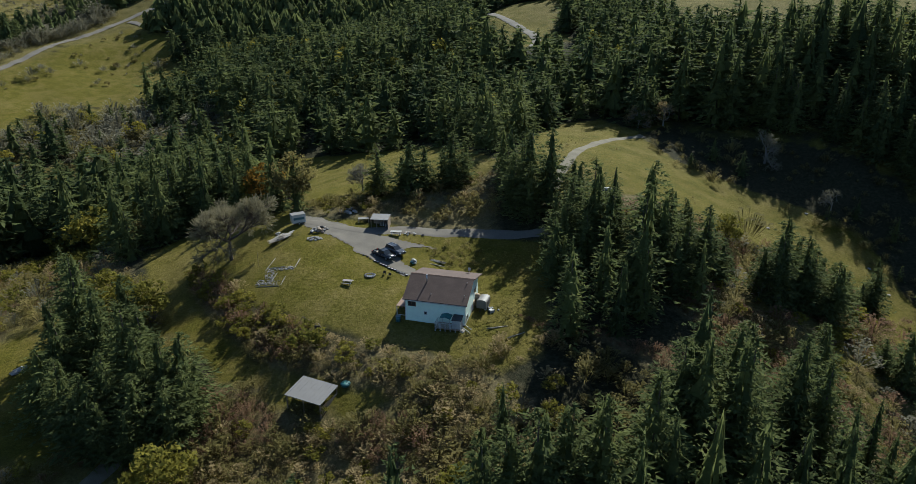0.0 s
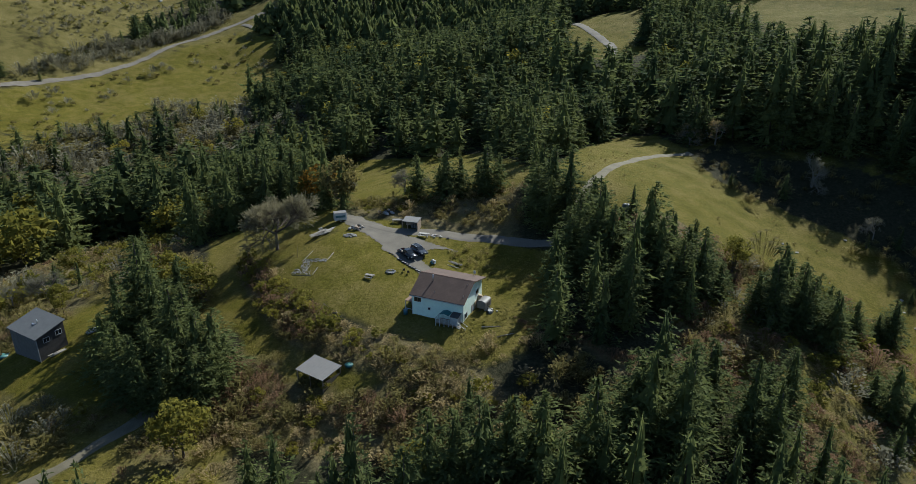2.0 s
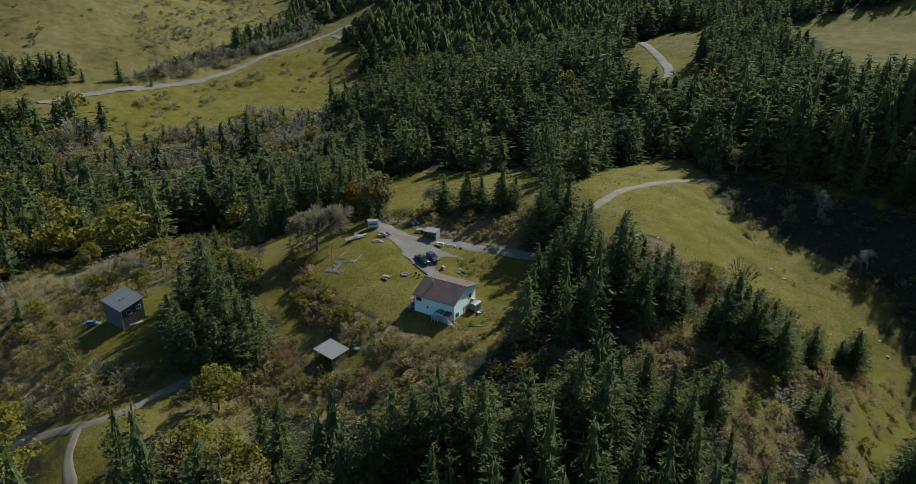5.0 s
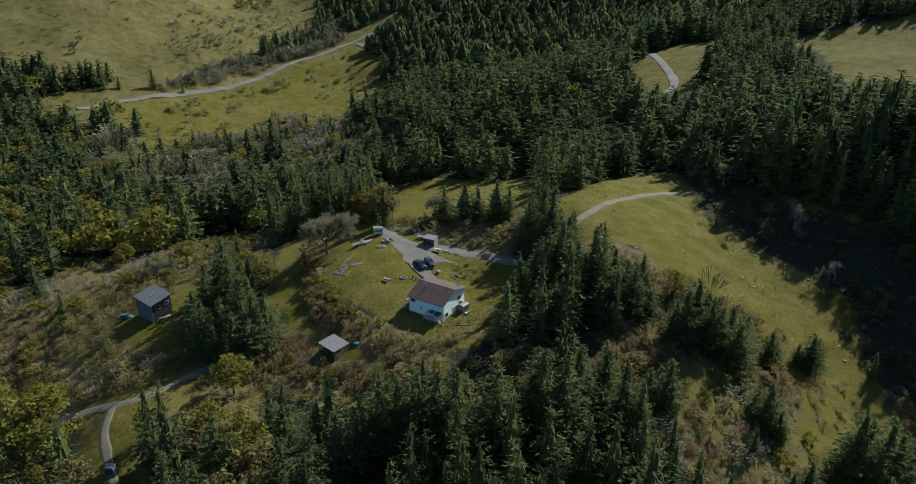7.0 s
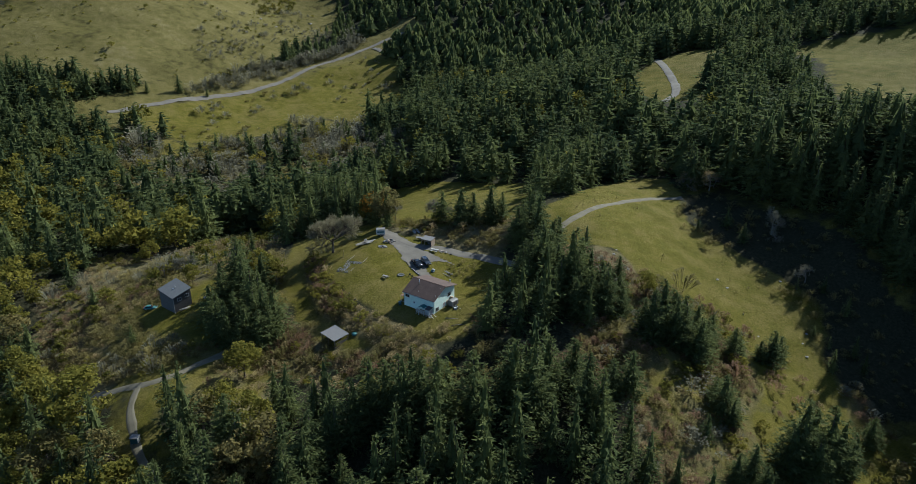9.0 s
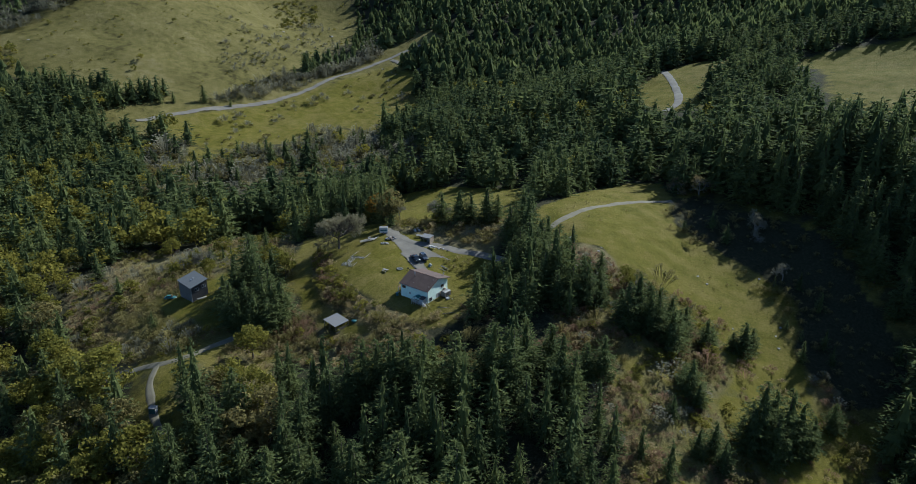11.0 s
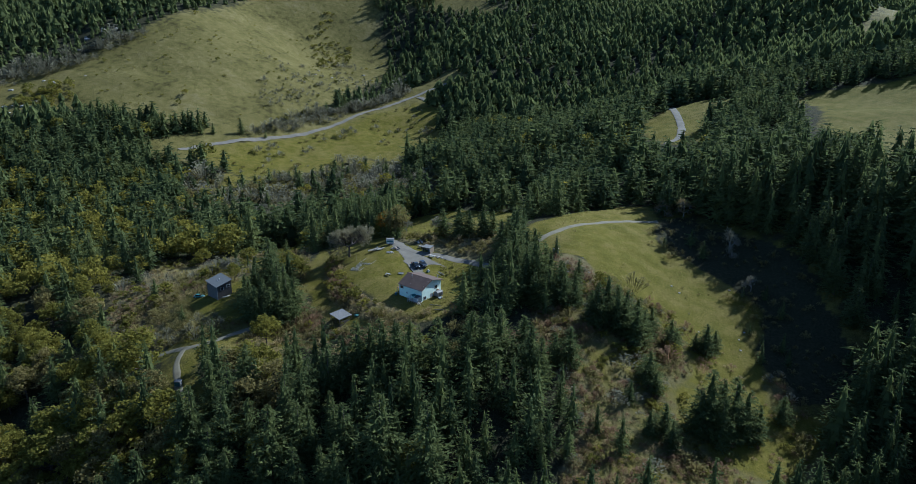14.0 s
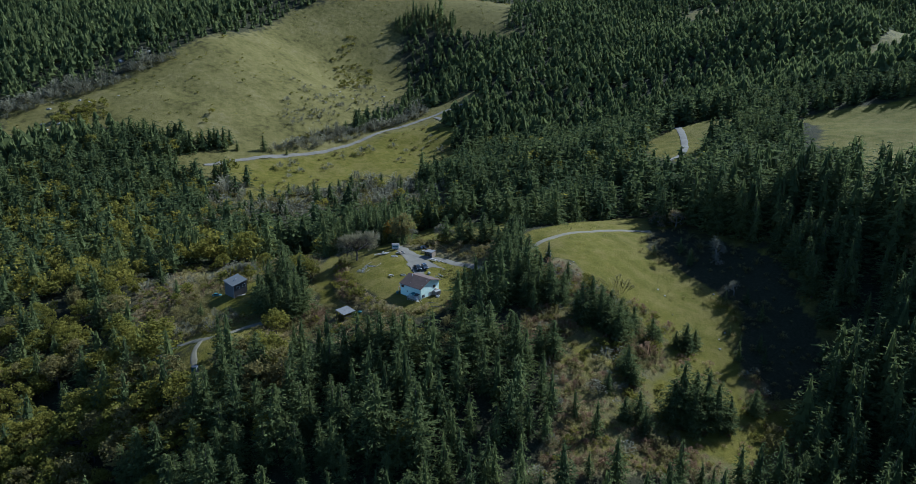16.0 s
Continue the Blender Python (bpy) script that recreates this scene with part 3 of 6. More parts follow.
def trunk_arrays(r0, r1, h, sides=6, rings=4, bend=0.0, seed=0):
    rs = np.random.RandomState(seed)
    v, f = [], []
    off = np.zeros(2)
    for i in range(rings + 1):
        k = i / rings
        r = (r0 + (r1 - r0) * k) * (1.35 if i == 0 else 1)
        if i:
            off = off + rs.uniform(-bend, bend, 2)
        for j in range(sides):
            a = 6.283 * j / sides
            v.append((off[0] + r * math.cos(a), off[1] + r * math.sin(a), h * k))
    for i in range(rings):
        for j in range(sides):
            a, b = i * sides + j, i * sides + (j + 1) % sides
            f.extend([(a, b, b + sides), (a, b + sides, a + sides)])
    return np.array(v), np.array(f)


def join_many(models, places, name, material, tints=None):
    """One mesh from copies of models: places are rows of model, x, y, z, turn, width scale, height scale."""
    vs, fs, ts, base = [], [], [], 0
    for n, (k, x, y, z, turn, sw, sh) in enumerate(places):
        v, f = models[int(k)]
        c, s = math.cos(turn) * sw, math.sin(turn) * sw
        vs.append(np.stack([x + v[:, 0] * c - v[:, 1] * s, y + v[:, 0] * s + v[:, 1] * c, z + v[:, 2] * sh], 1))
        fs.append(f + base)
        ts.append(np.full(len(v), tints[n] if tints is not None else 0.4))
        base += len(v)
    return np_mesh(name, np.concatenate(vs), np.concatenate(fs), material, {"tint": np.concatenate(ts)})


def open_land(x, y):
    """How clear of trees a place is, 0 to 1."""
    v = np.maximum(zone(x, y, GREEN + STRAW + BRUSH + OPEN_EAST, 1.5), zone(x, y, FAR_GREEN + [UPLAND_EDGE, CLEARING_EDGE, WEST_EDGE], 4.0))
    for line, w in ((FAR_ROAD, 26), (NORTH_ROAD, 6), (MEADOW_ROAD, 5), (TRACK, 4), (TRACK_SPUR, 5), (DRIVE, 5)):
        v = np.maximum(v, (to_line(x, y, line) < w) * 1.0)
    return v


def sun_height(x, y, h):
    """Tree heights on the eastern edge, lowered until their shadows end short of the sunlit meadow."""
    x, y = np.asarray(x, float), np.asarray(y, float)
    h = np.array(h, float)
    top = land(x, y)
    dx, dy, drop = math.sin(SUN_AZ), math.cos(SUN_AZ), math.tan(SUN_EL)
    for _ in range(14):
        tip = np.zeros(len(h))
        for step in np.arange(2, 66, 2.0):
            lit = top + h - step * drop > land(x - dx * step, y - dy * step)
            tip = np.where(lit & (tip >= step - 2.01), step, tip)
        over = (inside(x - dx * tip, y - dy * tip, SUNLIT_EAST) > 1) & (x > 84) & (x + y > 150)
        h = np.where(over, h * 0.9, h)
    return h


def in_view(x, y):
    return (y > -208 + (142 - x) * 0.53 - 25) & (x < 21 + (y + 115) * 0.72 + 125) & (y > -118)


def cored(crown, core):
    """Needle sprays round a denser inner crown."""
    return np.concatenate([crown[0], core[0]]), np.concatenate([crown[1], core[1] + len(crown[0])])


FIR_NEAR = [cored(bough_arrays(s, 21, 8, 17, 0.037, w, ragged=0.32), spire_arrays(s + 40, 12, 7, w * 0.42)) for s, w in ((1, 0.2), (2, 0.175), (3, 0.225), (4, 0.19), (5, 0.21))]
FIR_MID = [cored(bough_arrays(s, 14, 7, 8, 0.044, w, ragged=0.32), spire_arrays(s + 40, 9, 6, w * 0.45)) for s, w in ((11, 0.19), (12, 0.21), (13, 0.17), (14, 0.2))]
FIR_LOW = [cored(bough_arrays(s, 10, 6, 3, 0.085, w, ragged=0.3), spire_arrays(s + 40, 7, 5, w * 0.55)) for s, w in ((15, 0.21), (16, 0.18), (17, 0.24), (18, 0.2))]
FIR_FAR = [cored(spire_arrays(s, 6, 4, w), spire_arrays(s + 9, 4, 4, w * 0.75)) for s, w in ((21, 0.2), (22, 0.17), (23, 0.225), (24, 0.19))]
near_meshes = []
for crown_v, crown_f in FIR_NEAR:
    near_meshes.append((np_mesh("fir_crown", crown_v * 20, crown_f, M_FIR, {"tint": np.full(len(crown_v), 0.35)}),
                        np_mesh("fir_trunk", *trunk_arrays(0.30, 0.03, 19.0, 6, 4), M_BARK, smooth=True)))
tree_rng = np.random.RandomState(7)
fir_models = []
fir_count = 0


def fir(x, y, h, wide=1.0, label="tall dark green fir among other firs"):
    """A fir with its trunk and crown, foot in the ground."""
    global fir_count
    k = fir_count % len(near_meshes)
    m = Matrix.LocRotScale((x, y, z_at(x, y) - 0.3), Euler((0, 0, tree_rng.uniform(0, 6.28))), (wide * h / 20, wide * h / 20, h / 20))
    fir_count += 1
    ob = new("fir_tree")
    for name, me in zip(("crown", "trunk"), near_meshes[k]):
        new(name, me).parent = ob
    ob.matrix_world = m
    return tagged(ob, label, "tree", "firs of the near wood")


# ---- building blocks ----
def bm_box(bm, x0, x1, y0, y1, z0, z1, bevel=0.0):
    vs = [bm.verts.new(p) for p in ((x0, y0, z0), (x1, y0, z0), (x1, y1, z0), (x0, y1, z0), (x0, y0, z1), (x1, y0, z1), (x1, y1, z1), (x0, y1, z1))]
    fs = [bm.faces.new([vs[i] for i in q]) for q in ((3, 2, 1, 0), (4, 5, 6, 7), (0, 1, 5, 4), (1, 2, 6, 5), (2, 3, 7, 6), (3, 0, 4, 7))]
    if bevel:
        bmesh.ops.bevel(bm, geom=list({e for f in fs for e in f.edges}), offset=bevel, segments=1, affect="EDGES")
    return bm


def box(x0, x1, y0, y1, z0, z1, bevel=0.0):
    return bm_box(bmesh.new(), x0, x1, y0, y1, z0, z1, bevel)


def prism(points, along, lo, hi):
    """A solid with the given outline in the plane across an axis, from lo to hi along it."""
    bm = bmesh.new()
    put = {"x": lambda a, b, k: (k, a, b), "y": lambda a, b, k: (a, k, b), "z": lambda a, b, k: (a, b, k)}[along]
    lower = [bm.verts.new(put(a, b, lo)) for a, b in points]
    upper = [bm.verts.new(put(a, b, hi)) for a, b in points]
    bm.faces.new(lower)
    bm.faces.new(upper[::-1])
    for i in range(len(points)):
        j = (i + 1) % len(points)
        bm.faces.new((lower[i], upper[i], upper[j], lower[j]))
    bmesh.ops.recalc_face_normals(bm, faces=bm.faces)
    return bm


def rod(a, b, r0, r1=None, sides=8):
    """A tapered round bar between two places."""
    a, b = Vector(a), Vector(b)
    r1 = r0 if r1 is None else r1
    q = (b - a).to_track_quat("Z", "Y").to_matrix()
    bm = bmesh.new()
    rings = []
    for p, r in ((a, r0), (b, r1)):
        rings.append([bm.verts.new(p + q @ Vector((r * math.cos(6.2832 * i / sides), r * math.sin(6.2832 * i / sides), 0))) for i in range(sides)])
    for i in range(sides):
        j = (i + 1) % sides
        bm.faces.new((rings[0][i], rings[0][j], rings[1][j], rings[1][i]))
    bm.faces.new(rings[0][::-1])
    bm.faces.new(rings[1])
    return bm


def part(name, bm, material, parent, label="", smooth=False):
    me = bpy.data.meshes.new(name)
    bm.to_mesh(me)
    bm.free()
    me.materials.append(material)
    for p in me.polygons:
        p.use_smooth = smooth
    ob = new(name, me)
    ob.parent = parent
    return tagged(ob, label) if label else ob


def thing(name, x, y, turn, label, category, group="", z=None, tilt=(0, 0)):
    ob = new(name)
    ob.matrix_world = pose(x, y, z_at(x, y) if z is None else z, tilt[0], tilt[1], turn)
    ob.empty_display_size = 0.2
    return tagged(ob, label, category, group)


def rock_bm(seed, r, flat=0.7):
    rs = np.random.RandomState(seed)
    bm = bmesh.new()
    bmesh.ops.create_icosphere(bm, subdivisions=1, radius=r)
    for v in bm.verts:
        k = rs.uniform(0.75, 1.2)
        v.co = Vector((v.co.x * k, v.co.y * k, v.co.z * k * flat))
    return bm


M_SIDING = plain("pale_siding", (0.7, 0.82, 0.72), 0.6, vary=0.1, scale=1.2)
M_WHITE = plain("white_paint", (0.44, 0.45, 0.44), 0.5, vary=0.1, scale=2)
M_CEMENT = plain("weathered_grey_boards", (0.3, 0.29, 0.27), 0.85, vary=0.25)
M_DARKGLASS = plain("dark_glass", (0.02, 0.024, 0.028), 0.08, vary=0.1)
M_TRIM = plain("brown_trim", (0.15, 0.085, 0.05), 0.6, vary=0.2)
M_WOOD = plain("weathered_wood", (0.26, 0.2, 0.14), 0.85, vary=0.3, scale=2)
M_PALEWOOD = plain("pale_lumber", (0.23, 0.21, 0.18), 0.8, vary=0.2, scale=2)
M_PLY = plain("plywood", (0.36, 0.27, 0.17), 0.75, vary=0.2, scale=1.5)
M_DARKWALL = plain("dark_stained_wall", (0.055, 0.05, 0.045), 0.8, vary=0.3, scale=1.5)
M_GREYWALL = plain("grey_wall", (0.13, 0.125, 0.12), 0.8, vary=0.25, scale=1.5)
M_METAL = plain("galvanised_metal", (0.5, 0.5, 0.5), 0.35, 0.9, 0.15)
M_TIN = plain("pale_sheet_roof", (0.14, 0.133, 0.124), 0.6, 0.0, 0.1, 0.8)
M_TEAL = plain("teal_canvas", (0.035, 0.125, 0.12), 0.6, vary=0.15)
M_BLUE = plain("faded_blue_plastic", (0.04, 0.11, 0.13), 0.4, vary=0.15)
M_BLACK = plain("black_rubber", (0.02, 0.02, 0.021), 0.8, vary=0.2)
M_CARBLACK = plain("dark_car_paint", (0.018, 0.021, 0.026), 0.22, 0.0, 0.08)
M_CARGREY = plain("charcoal_car_paint", (0.03, 0.034, 0.04), 0.22, 0.0, 0.08)
M_STONE = plain("grey_stone", (0.2, 0.19, 0.175), 0.9, vary=0.3, scale=1.5)
M_TARP = plain("white_tarp", (0.24, 0.24, 0.235), 0.6, vary=0.2)
M_DARKTARP = plain("dark_tarp", (0.04, 0.045, 0.055), 0.55, vary=0.3)
M_REDLAMP = plain("red_lamp", (0.3, 0.02, 0.015), 0.3, vary=0.1)
M_LAMP = plain("clear_lamp", (0.6, 0.6, 0.58), 0.15, vary=0.05)


def shingle_material():
    m, t, bsdf, links = mat("brown_shingles")
    xy = t.nodes.new("ShaderNodeTexCoord").outputs["Object"]
    f = calc(t, "ADD", calc(t, "MULTIPLY", noise_node(t, 0.5, 5, xy), 0.5), calc(t, "MULTIPLY", noise_node(t, 8, 3, xy), 0.5))
    w = t.nodes.new("ShaderNodeTexWave")
    w.bands_direction = "Y"
    w.inputs["Scale"].default_value, w.inputs["Distortion"].default_value = 1.1, 0.6
    links.new(xy, w.inputs["Vector"])
    links.new(ramp(t, f, [(0.3, (0.045, 0.026, 0.018)), (0.5, (0.068, 0.041, 0.029)), (0.7, (0.1, 0.064, 0.048))]), bsdf.inputs["Base Color"])
    bsdf.inputs["Roughness"].default_value = 0.85
    bump(t, bsdf, w.outputs[1], 0.15, 0.015)
    return m


M_SHINGLE = shingle_material()


def window(parent, face, a, b, z0, z1, frame_mat, name="window", mullions=1):
    """A framed window proud of a wall face; face is ('y', value, sign) or ('x', value, sign)."""
    ax, at, sg = face
    def slab(u0, u1, w0, w1, d0, d1):
        d0, d1 = sorted((at + sg * d0, at + sg * d1))
        return box(u0, u1, d0, d1, w0, w1) if ax == "y" else box(d0, d1, u0, u1, w0, w1)
    pane = part(name, slab(a, b, z0, z1, 0.004, 0.03), M_DARKGLASS, parent, "dark window pane")
    t = 0.09
    for n, s in (("sill", (a - t, b + t, z0 - t, z0)), ("lintel", (a - t, b + t, z1, z1 + t)), ("jamb", (a - t, a, z0, z1)), ("jamb", (b, b + t, z0, z1))):
        part(n, slab(*s, 0.0, 0.06), frame_mat, pane)
    for k in range(mullions):
        u = a + (b - a) * (k + 1) / (mullions + 1)
        part("mullion", slab(u - 0.025, u + 0.025, z0, z1, 0.03, 0.05), frame_mat, pane)
    return pane


# ---- house ----
HOUSE_TURN = -14.9
HOUSE_Z = -1.7


def build_house():
    h = thing("house", 11.68, -10.84, HOUSE_TURN, "two-storey house with pale blue-white siding and brown shingle roof", "house", z=HOUSE_Z)
    L, D, E = 10.7, 9.3, 4.5
    R, N = E + 2.45, E + 1.35
    outline = [(0, -1.6), (0, E), (D / 2, R), (D, N), (D, -1.6)]
    part("wall", prism(outline, "x", 0, L), M_SIDING, h, "pale blue-white lap siding")
    for k in range(20):
        z = 0.15 + 0.22 * k
        if z < E - 0.1:
            part("siding_board", box(0.02, L - 0.02, -0.025, -0.004, z, z + 0.19), M_SIDING, h)
    for x in (0, L):
        part("corner_board", box(x - 0.06, x + 0.06, -0.06, 0.04, -1.2, E - 0.05), M_WHITE, h)
    part("foundation", box(-0.04, L + 0.04, -0.04, D + 0.04, -1.7, 0.1), M_CEMENT, h)
    sl = (R - E) / (D / 2)
    south = [(-0.4, E - 0.4 * sl), (D / 2, R), (D / 2, R + 0.2), (-0.46, E - 0.4 * sl + 0.14)]
    part("roof", prism(south, "x", -0.35, L + 0.35), M_SHINGLE, h, "brown shingle roof slope")
    sn = (R - N) / (D / 2)
    north = [(D / 2 + 0.02, R), (D + 0.9, N - 0.9 * sn), (D + 0.9, N - 0.9 * sn + 0.16), (D / 2 + 0.02, R + 0.19)]
    part("roof", prism(north, "x", -0.1, L + 0.55), M_SHINGLE, h, "sunlit low brown shingle roof slope")
    part("ridge_cap", prism([(D / 2 - 0.2, R + 0.10), (D / 2, R + 0.24), (D / 2 + 0.2, R + 0.17), (D / 2, R + 0.18)], "x", -0.35, L + 0.36), M_TRIM, h)
    for x in (-0.37, L + 0.35):
        part("barge_board", prism([(-0.42, E - 0.45 * sl), (D / 2, R - 0.02), (D / 2, R + 0.18), (-0.46, E - 0.42 * sl + 0.14)], "x", x, x + 0.03), M_TRIM, h)
    part("gutter", box(-0.3, L + 0.3, -0.54, -0.44, E - 0.32, E - 0.2), M_WHITE, h)
    window(h, ("y", 0, -1), 0.55, 1.85, 3.1, 3.95, M_TRIM)
    window(h, ("y", 0, -1), 3.45, 3.85, 1.75, 2.2, M_WHITE, mullions=0)
    window(h, ("x", L, 1), 0.7, 1.9, 0.9, 1.9, M_WHITE)
    window(h, ("x", L, 1), 6.2, 7.4, 3.4, 4.4, M_WHITE)
    window(h, ("x", 0, -1), 3.2, 4.4, 3.2, 4.2, M_WHITE)
    door = part("door", box(L + 0.004, L + 0.05, 4.0, 4.95, 0.15, 2.2), M_CEMENT, h, "grey side door")
    part("door_handle", box(L + 0.05, L + 0.1, 4.08, 4.14, 1.05, 1.2), M_METAL, door)
    part("wall_panel", box(L + 0.06, L + 0.16, 5.4, 7.2, -0.4, 2.4), M_PLY, h, "tan plywood sheet leaning on the wall")
    # chimney, vents
    flue = part("flue_pipe", rod((3.0, 3.2, E + 1.5), (3.0, 3.2, E + 3.1), 0.11, sides=10), M_METAL, h, "galvanised stove pipe", True)
    part("cap", rod((3.0, 3.2, E + 3.1), (3.0, 3.2, E + 3.25), 0.2, 0.06, 10), M_METAL, flue, "", True)
    for x, y in ((4.4, 0.9), (10.1, 3.6), (10.3, 1.1)):
        part("roof_vent", rod((x, y, E + y * sl), (x, y, E + y * sl + 0.45), 0.06), M_METAL, h, "small metal vent pipe")
    part("antenna_post", rod((9.0, D + 0.3, 2), (9.0, D + 0.3, 6.9), 0.05), M_METAL, h)
    part("dish", box(8.8, 9.25, D + 0.2, D + 0.28, 6.4, 7.0, 0.02), M_WHITE, h, "small white antenna")
    # west porch
    porch = part("porch_roof", box(-1.9, -0.02, 0.5, 5.8, 2.35, 2.47), M_TRIM, h, "brown porch roof")
    for x, y in ((-1.8, 0.6), (-1.8, 3.1), (-1.8, 5.7)):
        part("post", box(x - 0.06, x + 0.06, y - 0.06, y + 0.06, -1.2, 2.35), M_WHITE, porch, "white post")
    part("beam", box(-1.86, -1.74, 0.5, 5.8, 2.2, 2.35), M_WHITE, porch)
    part("porch_floor", box(-1.9, -0.02, 0.4, 5.8, -0.2, -0.05), M_WOOD, porch)
    part("rail", box(-1.85, -0.1, 0.42, 0.5, 0.75, 0.83), M_WHITE, porch)
    # deck at the south-east
    deck = part("deck", box(5.9, 10.4, -2.1, -0.06, 0.45, 0.6), M_WOOD, h, "wooden deck with white rail")
    for x in np.linspace(5.95, 10.35, 6):
        part("post", box(x - 0.05, x + 0.05, -2.1, -2.0, -1.4, 1.55), M_WHITE, deck, "white post")
    for y in (-1.4, -0.7):
        part("post", box(5.9, 6.0, y - 0.05, y + 0.05, -1.4, 1.55), M_WHITE, deck)
    part("rail", box(5.9, 10.4, -2.09, -2.02, 1.5, 1.58), M_WHITE, deck, "white top rail")
    part("rail", box(5.92, 5.99, -2.1, -0.1, 1.5, 1.58), M_WHITE, deck)
    for x in np.arange(6.1, 10.3, 0.16):
        part("baluster", box(x - 0.02, x + 0.02, -2.08, -2.03, 0.65, 1.5), M_WHITE, deck)
    for k in range(6):
        part("stair_tread", box(10.42 + 0.27 * k, 10.7 + 0.27 * k, -2.0, -0.95, 0.42 - 0.2 * k, 0.48 - 0.2 * k), M_PALEWOOD, deck)
    for y in (-2.05, -0.92):
        part("stair_rail", prism([(10.4, 1.5), (12.05, 0.35), (12.05, 0.25), (10.4, 1.4)], "y", y, y + 0.05), M_WHITE, deck)
        part("stringer", prism([(10.4, 0.5), (12.05, -0.7), (12.05, -0.95), (10.4, 0.2)], "y", y, y + 0.05), M_WHITE, deck)
        part("newel_post", box(11.95, 12.05, y - 0.02, y + 0.08, -1.4, 0.5), M_WHITE, deck)


build_house()


def on_house(x, y):
    c, s = math.cos(radians(HOUSE_TURN)), math.sin(radians(HOUSE_TURN))
    return 11.68 + c * x - s * y, -10.84 + s * x + c * y


def build_deck_things():
    x, y = on_house(7.6, -1.05)
    c = thing("canopy", x, y, HOUSE_TURN, "small teal canvas canopy standing on the deck", "canopy", z=HOUSE_Z + 0.6)
    part("cover", prism([(-0.95, 1.75), (0, 2.05), (0.95, 1.75), (0.95, 1.68), (0, 1.97), (-0.95, 1.68)], "y", -0.85, 0.8), M_TEAL, c, "teal canvas cover")
    for px_ in (-0.85, 0.85):
        for py_ in (-0.75, 0.7):
            part("leg", rod((px_, py_, 0), (px_, py_, 1.72), 0.03), M_METAL, c)
    x, y = on_house(9.6, -1.0)
    s = thing("storage_cabinet", x, y, HOUSE_TURN, "white cabinet with a dark lid on the deck", "cabinet", z=HOUSE_Z + 0.6)
    part("body", box(-0.75, 0.75, -0.75, 0.7, 0, 1.5, 0.02), M_WHITE, s)
    part("lid", prism([(-0.85, 1.52), (0.8, 1.85), (0.8, 1.93), (-0.85, 1.6)], "x", -0.85, 0.85), M_DARKWALL, s, "dark sloping lid")
    x, y = on_house(-1.2, -0.6)
    b = thing("water_barrel", x, y, 0, "faded blue plastic barrel beside the porch", "barrel", z=z_at(x, y))
    part("barrel_body", rod((0, 0, 0), (0, 0, 0.95), 0.42, 0.4, 14), M_BLUE, b, "", True)
    part("rim", rod((0, 0, 0.95), (0, 0, 1.0), 0.44, 0.44, 14), M_BLUE, b)


build_deck_things()


def build_cart():
    c = thing("utility_cart", 25.3, -7.9, -18, "white arched-roof utility trailer beside the house", "trailer")
    body = [(-0.9, 0.45), (0.9, 0.45), (0.9, 1.7)] + [(0.9 * math.cos(a), 1.7 + 0.4 * math.sin(a)) for a in np.linspace(0.2, 2.94, 9)] + [(-0.9, 1.7)]
    part("cart_body", prism(body, "y", -1.3, 1.3), M_TIN, c, "white arched body")
    part("hatch", box(0.9, 0.93, -0.7, 0.7, 0.7, 1.6), M_DARKWALL, c, "dark open side hatch")
    for x in (-0.92, 0.92):
        w = part("wheel", rod((x - 0.09, 0, 0.32), (x + 0.09, 0, 0.32), 0.32, sides=14), M_BLACK, c)
        part("rim", rod((x - 0.1, 0, 0.32), (x + 0.1, 0, 0.32), 0.17, sides=10), M_METAL, w)
    part("drawbar", box(-0.06, 0.06, -2.6, -1.3, 0.4, 0.5), M_BLACK, c)
    p = thing("equipment_pile", 26.6, -9.0, 25, "dark and white odds and ends beside the trailer", "clutter")
    rs = np.random.RandomState(5)
    for k in range(9):
        x, y, s = rs.uniform(-1.3, 1.3), rs.uniform(-0.9, 0.9), rs.uniform(0.18, 0.42)
        part("crate" if k % 2 else "can", box(x - s, x + s, y - s * 0.7, y + s * 0.7, -0.1, s * rs.uniform(0.8, 1.8), 0.03), (M_WHITE, M_DARKTARP, M_BLACK, M_CEMENT)[k % 4], p)
    t = thing("upright_tank", 24.2, -6.4, 0, "tan cylindrical tank standing by the house wall", "tank")
    part("shell", rod((0, 0, -0.2), (0, 0, 1.9), 0.62, sides=18), M_PLY, t, "", True)
    part("dome", rod((0, 0, 1.9), (0, 0, 2.15), 0.62, 0.2, 18), M_PLY, t, "", True)


build_cart()


